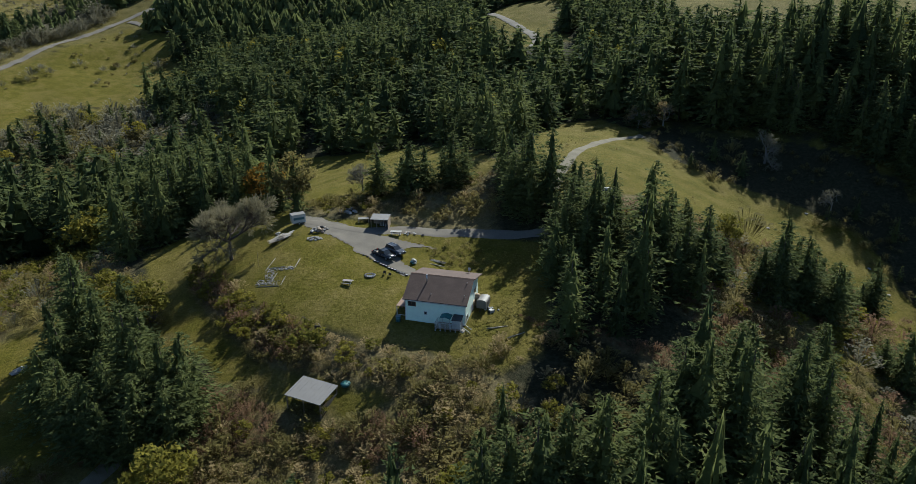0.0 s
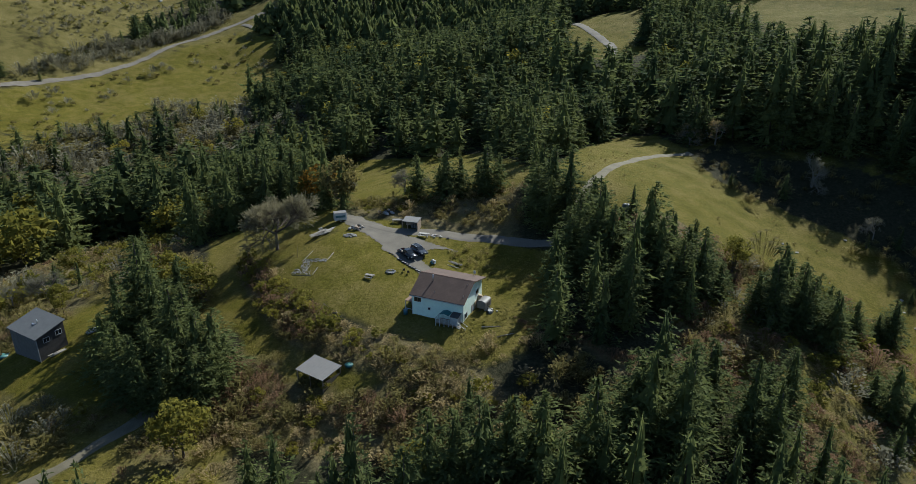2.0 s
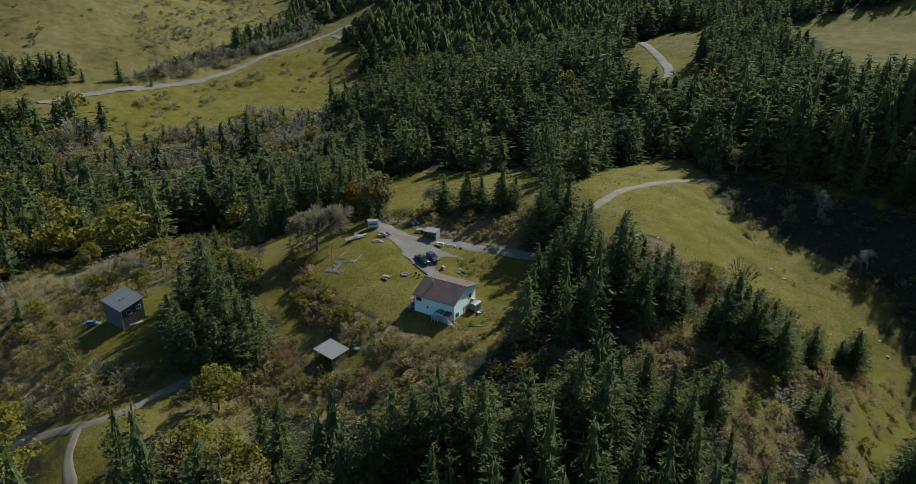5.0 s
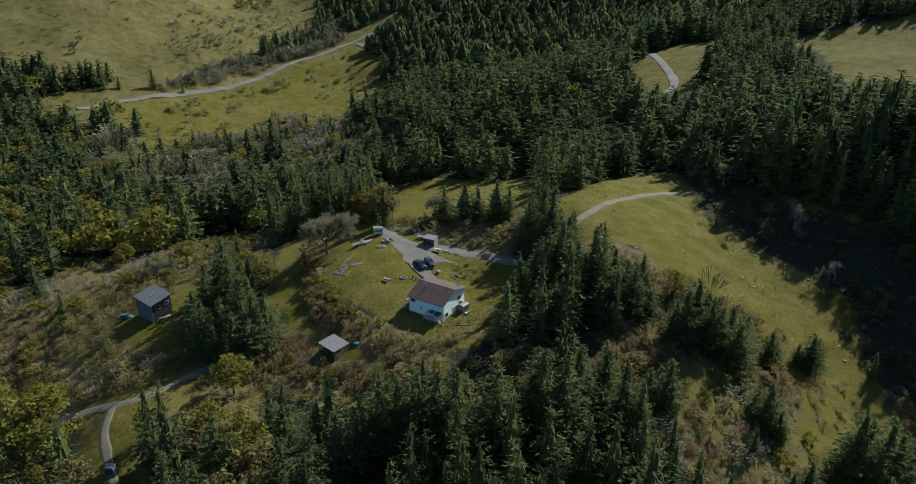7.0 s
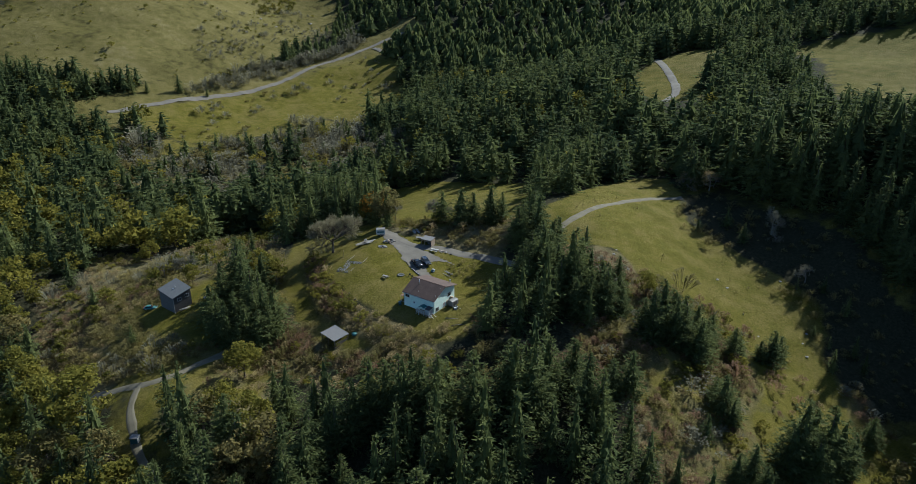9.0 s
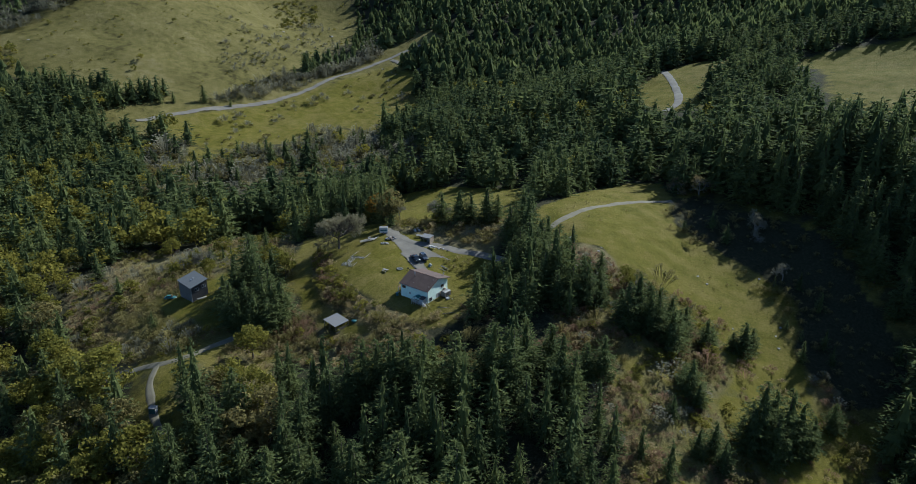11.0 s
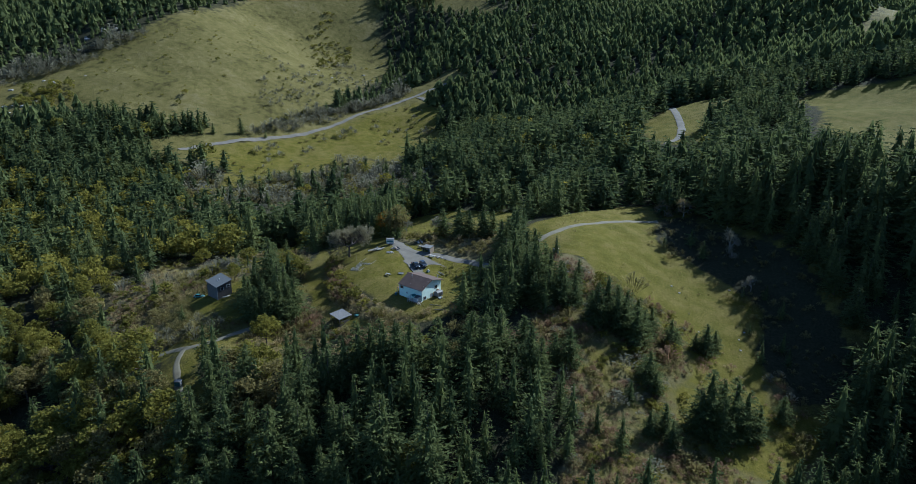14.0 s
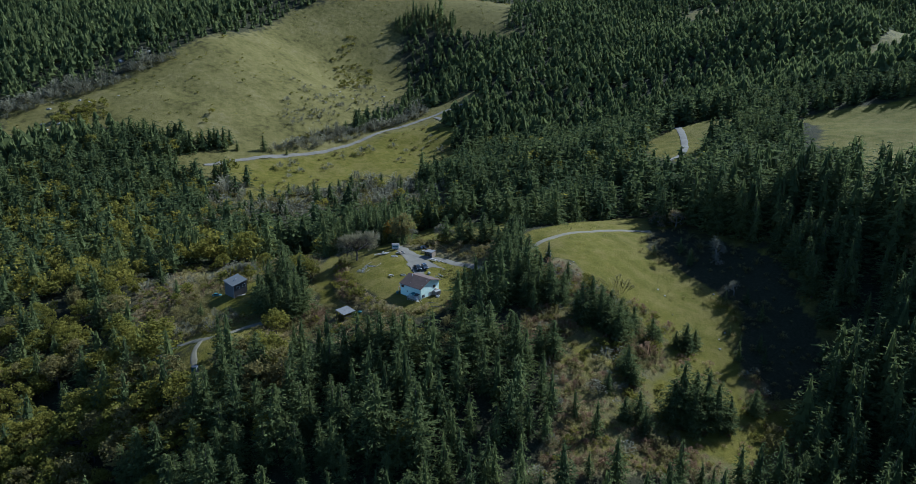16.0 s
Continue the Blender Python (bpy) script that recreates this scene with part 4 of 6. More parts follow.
# ---- carport and shed ----
def build_carport():
    cx, cy, turn = -1.93, -26.7, -25.2
    c = thing("carport", cx, cy, turn, "open carport with a flat pale sheet roof", "carport", z=-5.3)
    a, b, sb = 6.7, 4.85, 0.12
    part("roof", prism([(-b / 2, -sb * b / 2), (b / 2, sb * b / 2), (b / 2, sb * b / 2 + 0.09), (-b / 2, -sb * b / 2 + 0.09)], "x", -a / 2, a / 2), M_TIN, c, "pale sheet metal roof")
    for k in range(10):
        x = -a / 2 + 0.33 + k * (a - 0.66) / 9
        part("roof_seam", prism([(-b / 2, -sb * b / 2 + 0.091), (b / 2, sb * b / 2 + 0.091), (b / 2, sb * b / 2 + 0.112), (-b / 2, -sb * b / 2 + 0.112)], "x", x - 0.02, x + 0.02), M_TIN, c)
    for x in (-a / 2 + 0.25, 0, a / 2 - 0.25):
        for y in (-b / 2 + 0.25, b / 2 - 0.25):
            part("post", box(x - 0.07, x + 0.07, y - 0.07, y + 0.07, -3.6, sb * y), M_WOOD, c)
    for y in (-b / 2 + 0.25, b / 2 - 0.25):
        part("beam", box(-a / 2, a / 2, y - 0.06, y + 0.06, sb * y - 0.22, sb * y - 0.02), M_WOOD, c)
    part("side_panel", box(a / 2 - 0.3, a / 2 - 0.24, -b / 2 + 0.3, b / 2 - 0.3, -2.6, -1.0), M_PLY, c, "tan plywood side")
    part("back_panel", box(-a / 2 + 0.3, a / 2 - 0.3, b / 2 - 0.3, b / 2 - 0.24, -2.4, -1.2), M_PLY, c, "tan plywood back")
    d = thing("kiddie_pool", 3.0, -24.6, 0, "small round teal plastic tub on the grass", "tub")
    part("wall", rod((0, 0, 0), (0, 0, 0.35), 0.7, 0.75, 18), M_TEAL, d, "", True)
    part("rim", rod((0, 0, 0.33), (0, 0, 0.4), 0.8, 0.8, 18), M_TEAL, d, "", True)


build_carport()


def build_shed():
    s = thing("cabin", -63.74, -19.88, -21.6, "boxy dark cabin with sloping grey roof and two white windows", "cabin", z=-11.0)
    a, b = 9.5, 5.7
    hs, hn = 4.72, 6.3
    part("wall", prism([(-b / 2, -3.0), (-b / 2, hs), (b / 2, hn), (b / 2, -3.0)], "x", -a / 2, a / 2), M_GREYWALL, s, "grey board wall")
    for k in range(31):
        x = -a / 2 + 0.15 + k * 0.305
        part("batten", box(x - 0.025, x + 0.025, -b / 2 - 0.03, -b / 2 - 0.004, -2.0, hs - 0.1), M_GREYWALL, s)
    part("east_wall_cladding", prism([(-b / 2 + 0.02, -2.5), (-b / 2 + 0.02, hs - 0.02), (b / 2 - 0.02, hn - 0.02), (b / 2 - 0.02, -2.5)], "x", a / 2 + 0.003, a / 2 + 0.04), M_DARKWALL, s, "dark stained boards")
    part("corner_board", box(a / 2 - 0.05, a / 2 + 0.07, -b / 2 - 0.06, -b / 2 + 0.08, -2.0, hs - 0.05), M_CEMENT, s)
    sl = (hn - hs) / b
    part("roof", prism([(-b / 2 - 0.35, hs - 0.35 * sl), (b / 2 + 0.35, hn + 0.35 * sl), (b / 2 + 0.35, hn + 0.35 * sl + 0.16), (-b / 2 - 0.35, hs - 0.35 * sl + 0.16)], "x", -a / 2 - 0.38, a / 2 + 0.38), plain("grey_roofing", (0.075, 0.078, 0.08), 0.85, vary=0.18, scale=1.0), s, "dark grey roofing")
    window(s, ("x", a / 2 + 0.04, 1), -1.5, -0.4, 3.3, 4.2, M_WHITE)
    window(s, ("x", a / 2 + 0.04, 1), 1.0, 2.1, 3.9, 4.8, M_WHITE)
    part("flue_pipe", rod((0.4, 0.2, hs + 0.8), (0.4, 0.2, hs + 1.8), 0.1), M_METAL, s, "short metal flue", True)
    part("skylight", box(-0.5, 0.3, -0.5, -0.2, hs + 0.7, hs + 0.95), M_METAL, s)
    lum = thing("lumber_stack", -58.3, -21.6, 68, "pale boards stacked along the cabin wall", "lumber")
    for k in range(7):
        part("board", box(-2.0 + 0.3 * (k % 3), 1.6 + 0.2 * (k % 2), -0.5 + 0.28 * (k % 4), -0.28 + 0.28 * (k % 4), 0.05 + 0.12 * (k // 4), 0.15 + 0.12 * (k // 4)), M_PALEWOOD, lum)


build_shed()


# ---- vehicles ----
def loft(sections):
    """A closed skin over rings of equal length."""
    bm = bmesh.new()
    rings = [[bm.verts.new(p) for p in ring] for ring in sections]
    n = len(rings[0])
    for a, b in zip(rings, rings[1:]):
        for i in range(n):
            j = (i + 1) % n
            bm.faces.new((a[i], a[j], b[j], b[i]))
    bm.faces.new(rings[0][::-1])
    bm.faces.new(rings[-1])
    bmesh.ops.recalc_face_normals(bm, faces=bm.faces)
    return bm


def car_wheels(c, length, width):
    for x in (-length * 0.31, length * 0.31):
        for y in (-width / 2 + 0.1, width / 2 - 0.1):
            w = part("wheel", rod((x, y - 0.12, 0.36), (x, y + 0.12, 0.36), 0.36, sides=16), M_BLACK, c, "black tyre", True)
            part("rim", rod((x, y - 0.13, 0.36), (x, y + 0.13, 0.36), 0.22, sides=12), M_METAL, w, "silver rim")


def body_ring(x, w, z0, z1, tuck=0.12):
    return [(x, -w, z0), (x, w, z0), (x, w + 0.02, (z0 + z1) / 2), (x, w - tuck, z1), (x, -w + tuck, z1), (x, -w - 0.02, (z0 + z1) / 2)]


def lamps(c, length, width):
    for y in (-width / 2 + 0.22, width / 2 - 0.22):
        part("headlight", box(length / 2 - 0.06, length / 2 + 0.02, y - 0.17, y + 0.17, 0.68, 0.86, 0.02), M_LAMP, c, "clear headlight")
        part("tail_light", box(-length / 2 - 0.02, -length / 2 + 0.06, y - 0.1, y + 0.1, 0.75, 1.05, 0.02), M_REDLAMP, c, "red tail light")
    part("front_bumper", box(length / 2 - 0.12, length / 2 + 0.08, -width / 2 + 0.05, width / 2 - 0.05, 0.38, 0.6, 0.04), M_BLACK, c)
    part("rear_bumper", box(-length / 2 - 0.08, -length / 2 + 0.12, -width / 2 + 0.05, width / 2 - 0.05, 0.38, 0.6, 0.04), M_BLACK, c)


def build_suv():
    L, W = 4.7, 1.85
    c = thing("suv", 7.9, 12.8, -43, "dark charcoal sport utility car parked on gravel", "car")
    w = W / 2
    part("body", loft([body_ring(-L / 2, w - 0.1, 0.42, 0.95), body_ring(-L / 2 + 0.25, w, 0.32, 1.02), body_ring(0.6, w, 0.3, 1.04), body_ring(1.35, w, 0.32, 1.0), body_ring(L / 2 - 0.15, w - 0.06, 0.36, 0.86), body_ring(L / 2, w - 0.16, 0.42, 0.76)]), M_CARGREY, c, "charcoal painted body", True)
    cab = [(-2.2, 1.02, w - 0.1), (-1.95, 1.62, w - 0.24), (0.25, 1.66, w - 0.25), (1.05, 1.03, w - 0.1)]
    part("cabin_glass", loft([[(x, -q, 0.98), (x, q, 0.98), (x, q - 0.02, z), (x, -q + 0.02, z)] for x, z, q in cab]), M_DARKGLASS, c, "dark cabin glass")
    part("roof", box(-1.95, 0.3, -w + 0.24, w - 0.24, 1.63, 1.71, 0.03), M_CARGREY, c)
    part("bonnet", prism([(1.06, 1.03), (L / 2 - 0.2, 0.87), (L / 2 - 0.2, 0.9), (1.06, 1.07)], "y", -w + 0.15, w - 0.15), M_CARGREY, c)
    for y in (-w + 0.3, w - 0.3):
        part("roof_rail", box(-1.8, 0.15, y - 0.03, y + 0.03, 1.72, 1.77), M_METAL, c)
        part("mirror", box(0.75, 0.95, y * 1.6 - 0.08, y * 1.6 + 0.08, 1.02, 1.18, 0.02), M_BLACK, c)
    car_wheels(c, L, W)
    lamps(c, L, W)


def build_truck():
    L, W = 5.2, 1.85
    c = thing("pickup_truck", 5.7, 10.9, -40, "dark pickup truck with loaded bed parked on gravel", "truck")
    w = W / 2
    part("body", loft([body_ring(-0.5, w, 0.36, 1.05), body_ring(0.9, w, 0.34, 1.06), body_ring(1.5, w, 0.36, 1.02), body_ring(L / 2 - 0.12, w - 0.05, 0.4, 0.92), body_ring(L / 2, w - 0.14, 0.46, 0.8)]), M_CARBLACK, c, "dark painted cab and bonnet", True)
    part("cabin_glass", loft([[(x, -q, 1.0), (x, q, 1.0), (x, q - 0.02, z), (x, -q + 0.02, z)] for x, z, q in ((-0.5, 1.1, w - 0.1), (-0.4, 1.68, w - 0.22), (0.7, 1.7, w - 0.22), (1.3, 1.08, w - 0.1))]), M_DARKGLASS, c, "dark cab glass")
    part("roof", box(-0.42, 0.74, -w + 0.21, w - 0.21, 1.66, 1.75, 0.03), M_CARBLACK, c)
    part("bed_floor", box(-L / 2, -0.52, -w + 0.06, w - 0.06, 0.5, 0.62), M_BLACK, c)
    for y in (-w, w - 0.07):
        part("bed_side", box(-L / 2, -0.52, y, y + 0.07, 0.5, 1.05, 0.015), M_CARBLACK, c)
    part("tailgate", box(-L / 2 - 0.03, -L / 2 + 0.03, -w + 0.02, w - 0.02, 0.5, 1.03, 0.01), M_CARBLACK, c)
    part("rack", box(-0.62, -0.54, -w + 0.05, w - 0.05, 1.05, 1.72), M_BLACK, c)
    rs = np.random.RandomState(9)
    for k in range(5):
        x, y = -2.2 + 0.33 * k, rs.uniform(-0.4, 0.3)
        part("load", box(x, x + 0.35, y - 0.3, y + 0.35, 0.63, rs.uniform(0.9, 1.3), 0.03), (M_DARKTARP, M_CEMENT, M_PLY)[k % 3], c)
    car_wheels(c, L, W)
    lamps(c, L, W)


build_suv()
build_truck()


def build_cargo_trailer():
    c = thing("cargo_trailer", -14.9, 26.2, 27, "small white box trailer at the driveway edge", "trailer")
    part("box_body", box(-1.5, 1.5, -0.95, 0.95, 0.5, 2.35, 0.05), M_WHITE, c, "white box body")
    part("stripe", box(-1.2, 1.2, -0.965, -0.952, 1.2, 1.75), M_BLUE, c, "faded blue panel on the side")
    part("roof", box(-1.55, 1.55, -1.0, 1.0, 2.35, 2.43, 0.02), M_TIN, c)
    part("rear_door", box(1.503, 1.53, -0.85, 0.85, 0.6, 2.2), M_CEMENT, c, "grey rear door")
    for y in (-0.98, 0.8):
        w = part("wheel", rod((0, y, 0.33), (0, y + 0.18, 0.33), 0.33, sides=14), M_BLACK, c, "", True)
        part("rim", rod((0, y - 0.01, 0.33), (0, y + 0.19, 0.33), 0.18, sides=10), M_METAL, w)
    part("drawbar", box(-2.6, -1.5, -0.06, 0.06, 0.42, 0.52), M_BLACK, c)


build_cargo_trailer()


# ---- yard ----
def build_shelter():
    s = thing("open_shelter", 3.8, 24.0, -8, "small open-fronted lean-to shelter with a grey roof", "shelter")
    part("roof", prism([(-1.5, 2.0), (1.4, 2.35), (1.4, 2.43), (-1.5, 2.08)], "x", -2.0, 2.0), M_TIN, s, "grey sheet roof")
    for k in range(6):
        x = -1.85 + k * 0.74
        part("roof_seam", prism([(-1.5, 2.082), (1.4, 2.432), (1.4, 2.45), (-1.5, 2.1)], "x", x - 0.02, x + 0.02), M_TIN, s)
    part("back_wall", box(-1.9, 1.9, 1.15, 1.25, -0.3, 2.3), M_WOOD, s)
    part("side_wall", box(1.8, 1.9, -1.2, 1.15, -0.3, 2.05), M_WOOD, s)
    for x in (-1.85, -0.6):
        part("post", box(x - 0.06, x + 0.06, -1.3, -1.18, -0.3, 2.03), M_WOOD, s)
    for k in range(8):
        part("stored_box", box(-0.4 + 0.27 * k, -0.18 + 0.27 * k, 0.2 - 0.1 * (k % 3), 0.9, -0.1, 0.5 + 0.2 * (k % 4)), (M_DARKTARP, M_CEMENT)[k % 2], s)
    t = thing("work_table", -0.3, 26.2, 10, "pale topped work table beside the shelter", "table")
    part("tabletop", box(-1.2, 1.2, -0.6, 0.6, 0.82, 0.9, 0.01), M_TIN, t)
    for x in (-1.1, 1.1):
        for y in (-0.5, 0.5):
            part("leg", box(x - 0.05, x + 0.05, y - 0.05, y + 0.05, -0.2, 0.82), M_WOOD, t)
    p = thing("bench_table", 7.4, 20.7, -5, "weathered wooden bench table by the gravel", "table")
    part("tabletop", box(-1.2, 1.2, -0.4, 0.4, 0.7, 0.76), M_CEMENT, p)
    for x in (-0.9, 0.9):
        part("leg", box(x - 0.05, x + 0.05, -0.35, 0.35, -0.1, 0.7), M_CEMENT, p)
    part("bench", box(-1.2, 1.2, -0.95, -0.7, 0.4, 0.45), M_CEMENT, p)
    part("bench", box(-1.2, 1.2, 0.7, 0.95, 0.4, 0.45), M_CEMENT, p)


build_shelter()


def heap(name, x, y, turn, rx, ry, h, n, mats, label, category, seed, piece="piece", sz=(0.2, 0.55)):
    t = thing(name, x, y, turn, label, category)
    rs = np.random.RandomState(seed)
    for k in range(n):
        r, a = math.sqrt(rs.uniform(0, 1)), rs.uniform(0, 6.283)
        u, v = rx * r * math.cos(a), ry * r * math.sin(a)
        s = rs.uniform(*sz)
        bm = rock_bm(seed * 50 + k, s, 0.6)
        bmesh.ops.translate(bm, verts=bm.verts, vec=(u, v, h * (1 - r) + 0.1))
        part(piece, bm, mats[k % len(mats)], t)
    return t


heap("rock_pile", -9.5, 17.3, 0, 1.7, 1.0, 0.35, 40, [M_STONE], "low pile of grey rocks on the lawn edge", "rocks", 3, "rock", (0.18, 0.34))
heap("scrap_pile", -9.2, 21.5, 20, 1.9, 1.3, 1.1, 40, [M_DARKTARP, M_STONE, M_BLACK, M_WOOD], "dark heap of scrap and tarps beside the gravel", "scrap", 4, "scrap", (0.22, 0.5))
heap("tarp_heap", -4.4, 31.6, -20, 2.3, 1.3, 0.8, 16, [M_TARP, M_TARP, M_CEMENT], "heap of white tarps and sheeting", "tarps", 6, "tarp", (0.35, 0.8))
heap("junk_heap", 10.2, 21.2, 0, 1.4, 0.7, 0.3, 12, [M_TARP, M_CEMENT, M_WOOD], "low pale clutter beside the gravel", "clutter", 8, "item", (0.18, 0.4))
heap("white_heap", -18.0, 21.5, 0, 1.0, 0.7, 0.3, 10, [M_TARP, M_STONE], "small pale rubble heap", "rubble", 10, "lump", (0.15, 0.4))
heap("covered_item", 11.9, 9.3, 0, 0.5, 0.5, 0.7, 7, [M_TARP, M_BLUE], "small item under a pale blue tarp", "tarp", 11, "fold", (0.3, 0.5))


def build_lumber_strip():
    t = thing("lumber_pile", -16.4, 20.0, 61, "long pale pile of old boards at the lawn edge", "lumber")
    rs = np.random.RandomState(12)
    for k in range(26):
        x, y, w = rs.uniform(-5.2, 1.6), rs.uniform(-0.8, 0.8), rs.uniform(0.1, 0.2)
        z = 0.05 + 0.12 * rs.randint(0, 4)
        bm = box(x, x + rs.uniform(2, 4), y - w, y + w, z, z + 0.07)
        bmesh.ops.rotate(bm, verts=bm.verts, cent=(x, y, z), matrix=Matrix.Rotation(rs.uniform(-0.12, 0.12), 3, "Z"))
        part("board", bm, M_PALEWOOD, t)


build_lumber_strip()


def build_picnic():
    p = thing("picnic_table", -0.1, 0.4, -12, "pale grey wooden picnic table on the lawn", "table")
    for k in range(5):
        part("top_board", box(-0.95, 0.95, -0.40 + 0.165 * k, -0.25 + 0.165 * k, 0.72, 0.77, 0.008), M_PALEWOOD, p)
    for y in (-0.85, 0.6):
        part("bench", box(-0.95, 0.95, y, y + 0.27, 0.42, 0.46), M_PALEWOOD, p)
    for x in (-0.65, 0.65):
        part("cross_bar", box(x - 0.03, x + 0.03, -0.85, 0.85, 0.36, 0.42), M_PALEWOOD, p)
        part("leg", rod((x, -0.35, 0.72), (x, -0.75, -0.1), 0.05, sides=4), M_PALEWOOD, p)
        part("leg", rod((x, 0.35, 0.72), (x, 0.75, -0.1), 0.05, sides=4), M_PALEWOOD, p)


build_picnic()


def build_fire_ring():
    f = thing("fire_ring", 3.8, 3.2, 0, "ring of stones round a fire pit on the lawn", "fire pit")
    for k in range(15):
        a = 6.283 * k / 15
        bm = rock_bm(200 + k, 0.24, 0.8)
        bmesh.ops.translate(bm, verts=bm.verts, vec=(0.95 * math.cos(a), 0.8 * math.sin(a), 0.1))
        part("stone", bm, M_STONE, f)
    part("ashes", rod((0, 0, -0.05), (0, 0, 0.04), 0.75, 0.7, 16), M_DARKTARP, f, "dark ashes")
    for x, y in ((6.5, 3.9), (7.6, 3.3)):
        c = thing("lawn_chair", x, y, 200, "dark low lawn chair near the fire pit", "chair", "lawn chairs")
        part("seat", box(-0.25, 0.25, -0.25, 0.25, 0.36, 0.41, 0.01), M_BLACK, c)
        part("backrest", box(-0.25, 0.25, 0.22, 0.28, 0.41, 0.9, 0.01), M_BLACK, c)
        for lx in (-0.22, 0.22):
            for ly in (-0.22, 0.22):
                part("leg", box(lx - 0.02, lx + 0.02, ly - 0.02, ly + 0.02, -0.1, 0.36), M_BLACK, c)


build_fire_ring()


def tyre_mesh():
    bm = bmesh.new()
    n, m = 16, 8
    vs = [[bm.verts.new(((0.27 + 0.1 * math.cos(6.283 * j / m)) * math.cos(6.283 * i / n), (0.27 + 0.1 * math.cos(6.283 * j / m)) * math.sin(6.283 * i / n), 0.13 + 0.12 * math.sin(6.283 * j / m))) for j in range(m)] for i in range(n)]
    for i in range(n):
        for j in range(m):
            bm.faces.new((vs[i][j], vs[(i + 1) % n][j], vs[(i + 1) % n][(j + 1) % m], vs[i][(j + 1) % m]))
    return bm


def build_border():
    first = thing("tyre_planter", 4.2, 8.75, 0, "old tyre planter filled with pale gravel edging the driveway", "planter", "planters along the driveway")
    part("tyre", tyre_mesh(), M_BLACK, first, "black tyre", True)
    part("fill", rod((0, 0, 0), (0, 0, 0.2), 0.26, 0.22, 12), M_TARP, first, "pale gravel fill")
    for k in range(1, 12):
        x, y = 4.2 + 0.6 * k, 8.75 - 0.42 * k + 0.1 * math.sin(k * 2.1)
        copy_thing(first, pose(x, y, z_at(x, y), 0, 0, 37 * k))
    for x, y in ((1.6, 10.8), (2.4, 10.3), (3.2, 9.6)):
        s = thing("border_stone", x, y, 40, "dark upright stone edging the driveway", "stone", "stones along the driveway")
        part("stone", rock_bm(int(x * 10), 0.3, 1.1), M_BLACK, s)
    t = thing("tyre", 13.2, 20.6, 0, "black tyre lying beside the gravel", "tyre")
    part("tread", tyre_mesh(), M_BLACK, t, "", True)


build_border()


def build_logs():
    for k, (x, y, turn, n) in enumerate(((16.5, 10.0, -32, 3), (16.4, 8.7, -28, 1), (27.5, -14.4, 12, 1), (30.5, -17.0, 30, 1))):
        t = thing("pole", x, y, turn, "weathered wooden poles lying on the grass" if n > 1 else "single pale pole lying on the grass", "pole", "poles on the grass")
        for j in range(n):
            part("log", rod((-1.9, 0.3 * j, 0.12), (1.8, 0.3 * j + 0.1, 0.12), 0.11, 0.08), M_PALEWOOD, t, "", True)


build_logs()


def build_beds():
    t = thing("garden_bed", -15.0, 4.5, 0, "stone-edged garden bed with board borders on the lawn", "garden bed")
    rs = np.random.RandomState(21)
    ox, oy, oz = t.matrix_world.translation

    def at(x, y, up=0.0):
        return x - ox, y - oy, z_at(x, y) - oz + up

    for (ax, ay), (bx, by), wide, n in (((-16.8, 6.3), (-11.4, 6.1), 1.3, 75), ((-16.2, 6.0), (-15.8, 2.0), 1.7, 70), ((-18.2, 2.9), (-13.7, 1.9), 1.4, 70)):
        for k in range(n):
            u, v = rs.uniform(0, 1), rs.uniform(-0.5, 0.5) * wide
            d = math.hypot(bx - ax, by - ay)
            x, y = ax + (bx - ax) * u - (by - ay) / d * v, ay + (by - ay) * u + (bx - ax) / d * v
            bm = rock_bm(400 + k, rs.uniform(0.09, 0.19), 0.6)
            bmesh.ops.translate(bm, verts=bm.verts, vec=at(x, y, 0.04))
            part("stone", bm, M_STONE, t)
    for a, b in (((-17.2, 6.2), (-16.2, 10.4)), ((-17.9, 1.6), (-13.3, 0.8)), ((-16.9, 6.9), (-13.5, 6.9)), ((-15.1, 2.6), (-14.6, 5.0)), ((-13.0, 1.0), (-12.6, 3.4)), ((-11.3, 6.2), (-10.9, 9.4))):
        part("border_board", rod(at(*a, 0.07), at(*b, 0.07), 0.07, sides=4), M_PALEWOOD, t)
    p = thing("bean_pole", -19.2, 8.2, 0, "thin leaning pole beside the garden bed", "pole", tilt=(4, 6))
    part("stake", rod((0, 0, -0.2), (0, 0, 3.2), 0.035), M_WOOD, p)
    a = thing("wooden_frame", -5.2, -11.2, -22, "collapsed dark wooden frame in the brush", "frame")
    for p0, p1 in (((-2.2, 0, -0.2), (-1.2, 0, 1.5)), ((-0.2, 0.3, -0.2), (-1.2, 0, 1.5)), ((-1.2, 0, 1.5), (1.6, -0.3, 0.7)), ((1.6, -0.3, -0.2), (1.6, -0.3, 0.8)), ((2.4, 0.2, -0.2), (2.0, -0.2, 0.9))):
        part("bar", rod(p0, p1, 0.06, sides=4), M_WOOD, a)
    part("panel", prism([(1.5, -0.1), (2.6, 0.15), (2.6, 0.75), (1.5, 0.55)], "y", -0.6, -0.54), M_DARKWALL, a, "dark panel")


build_beds()


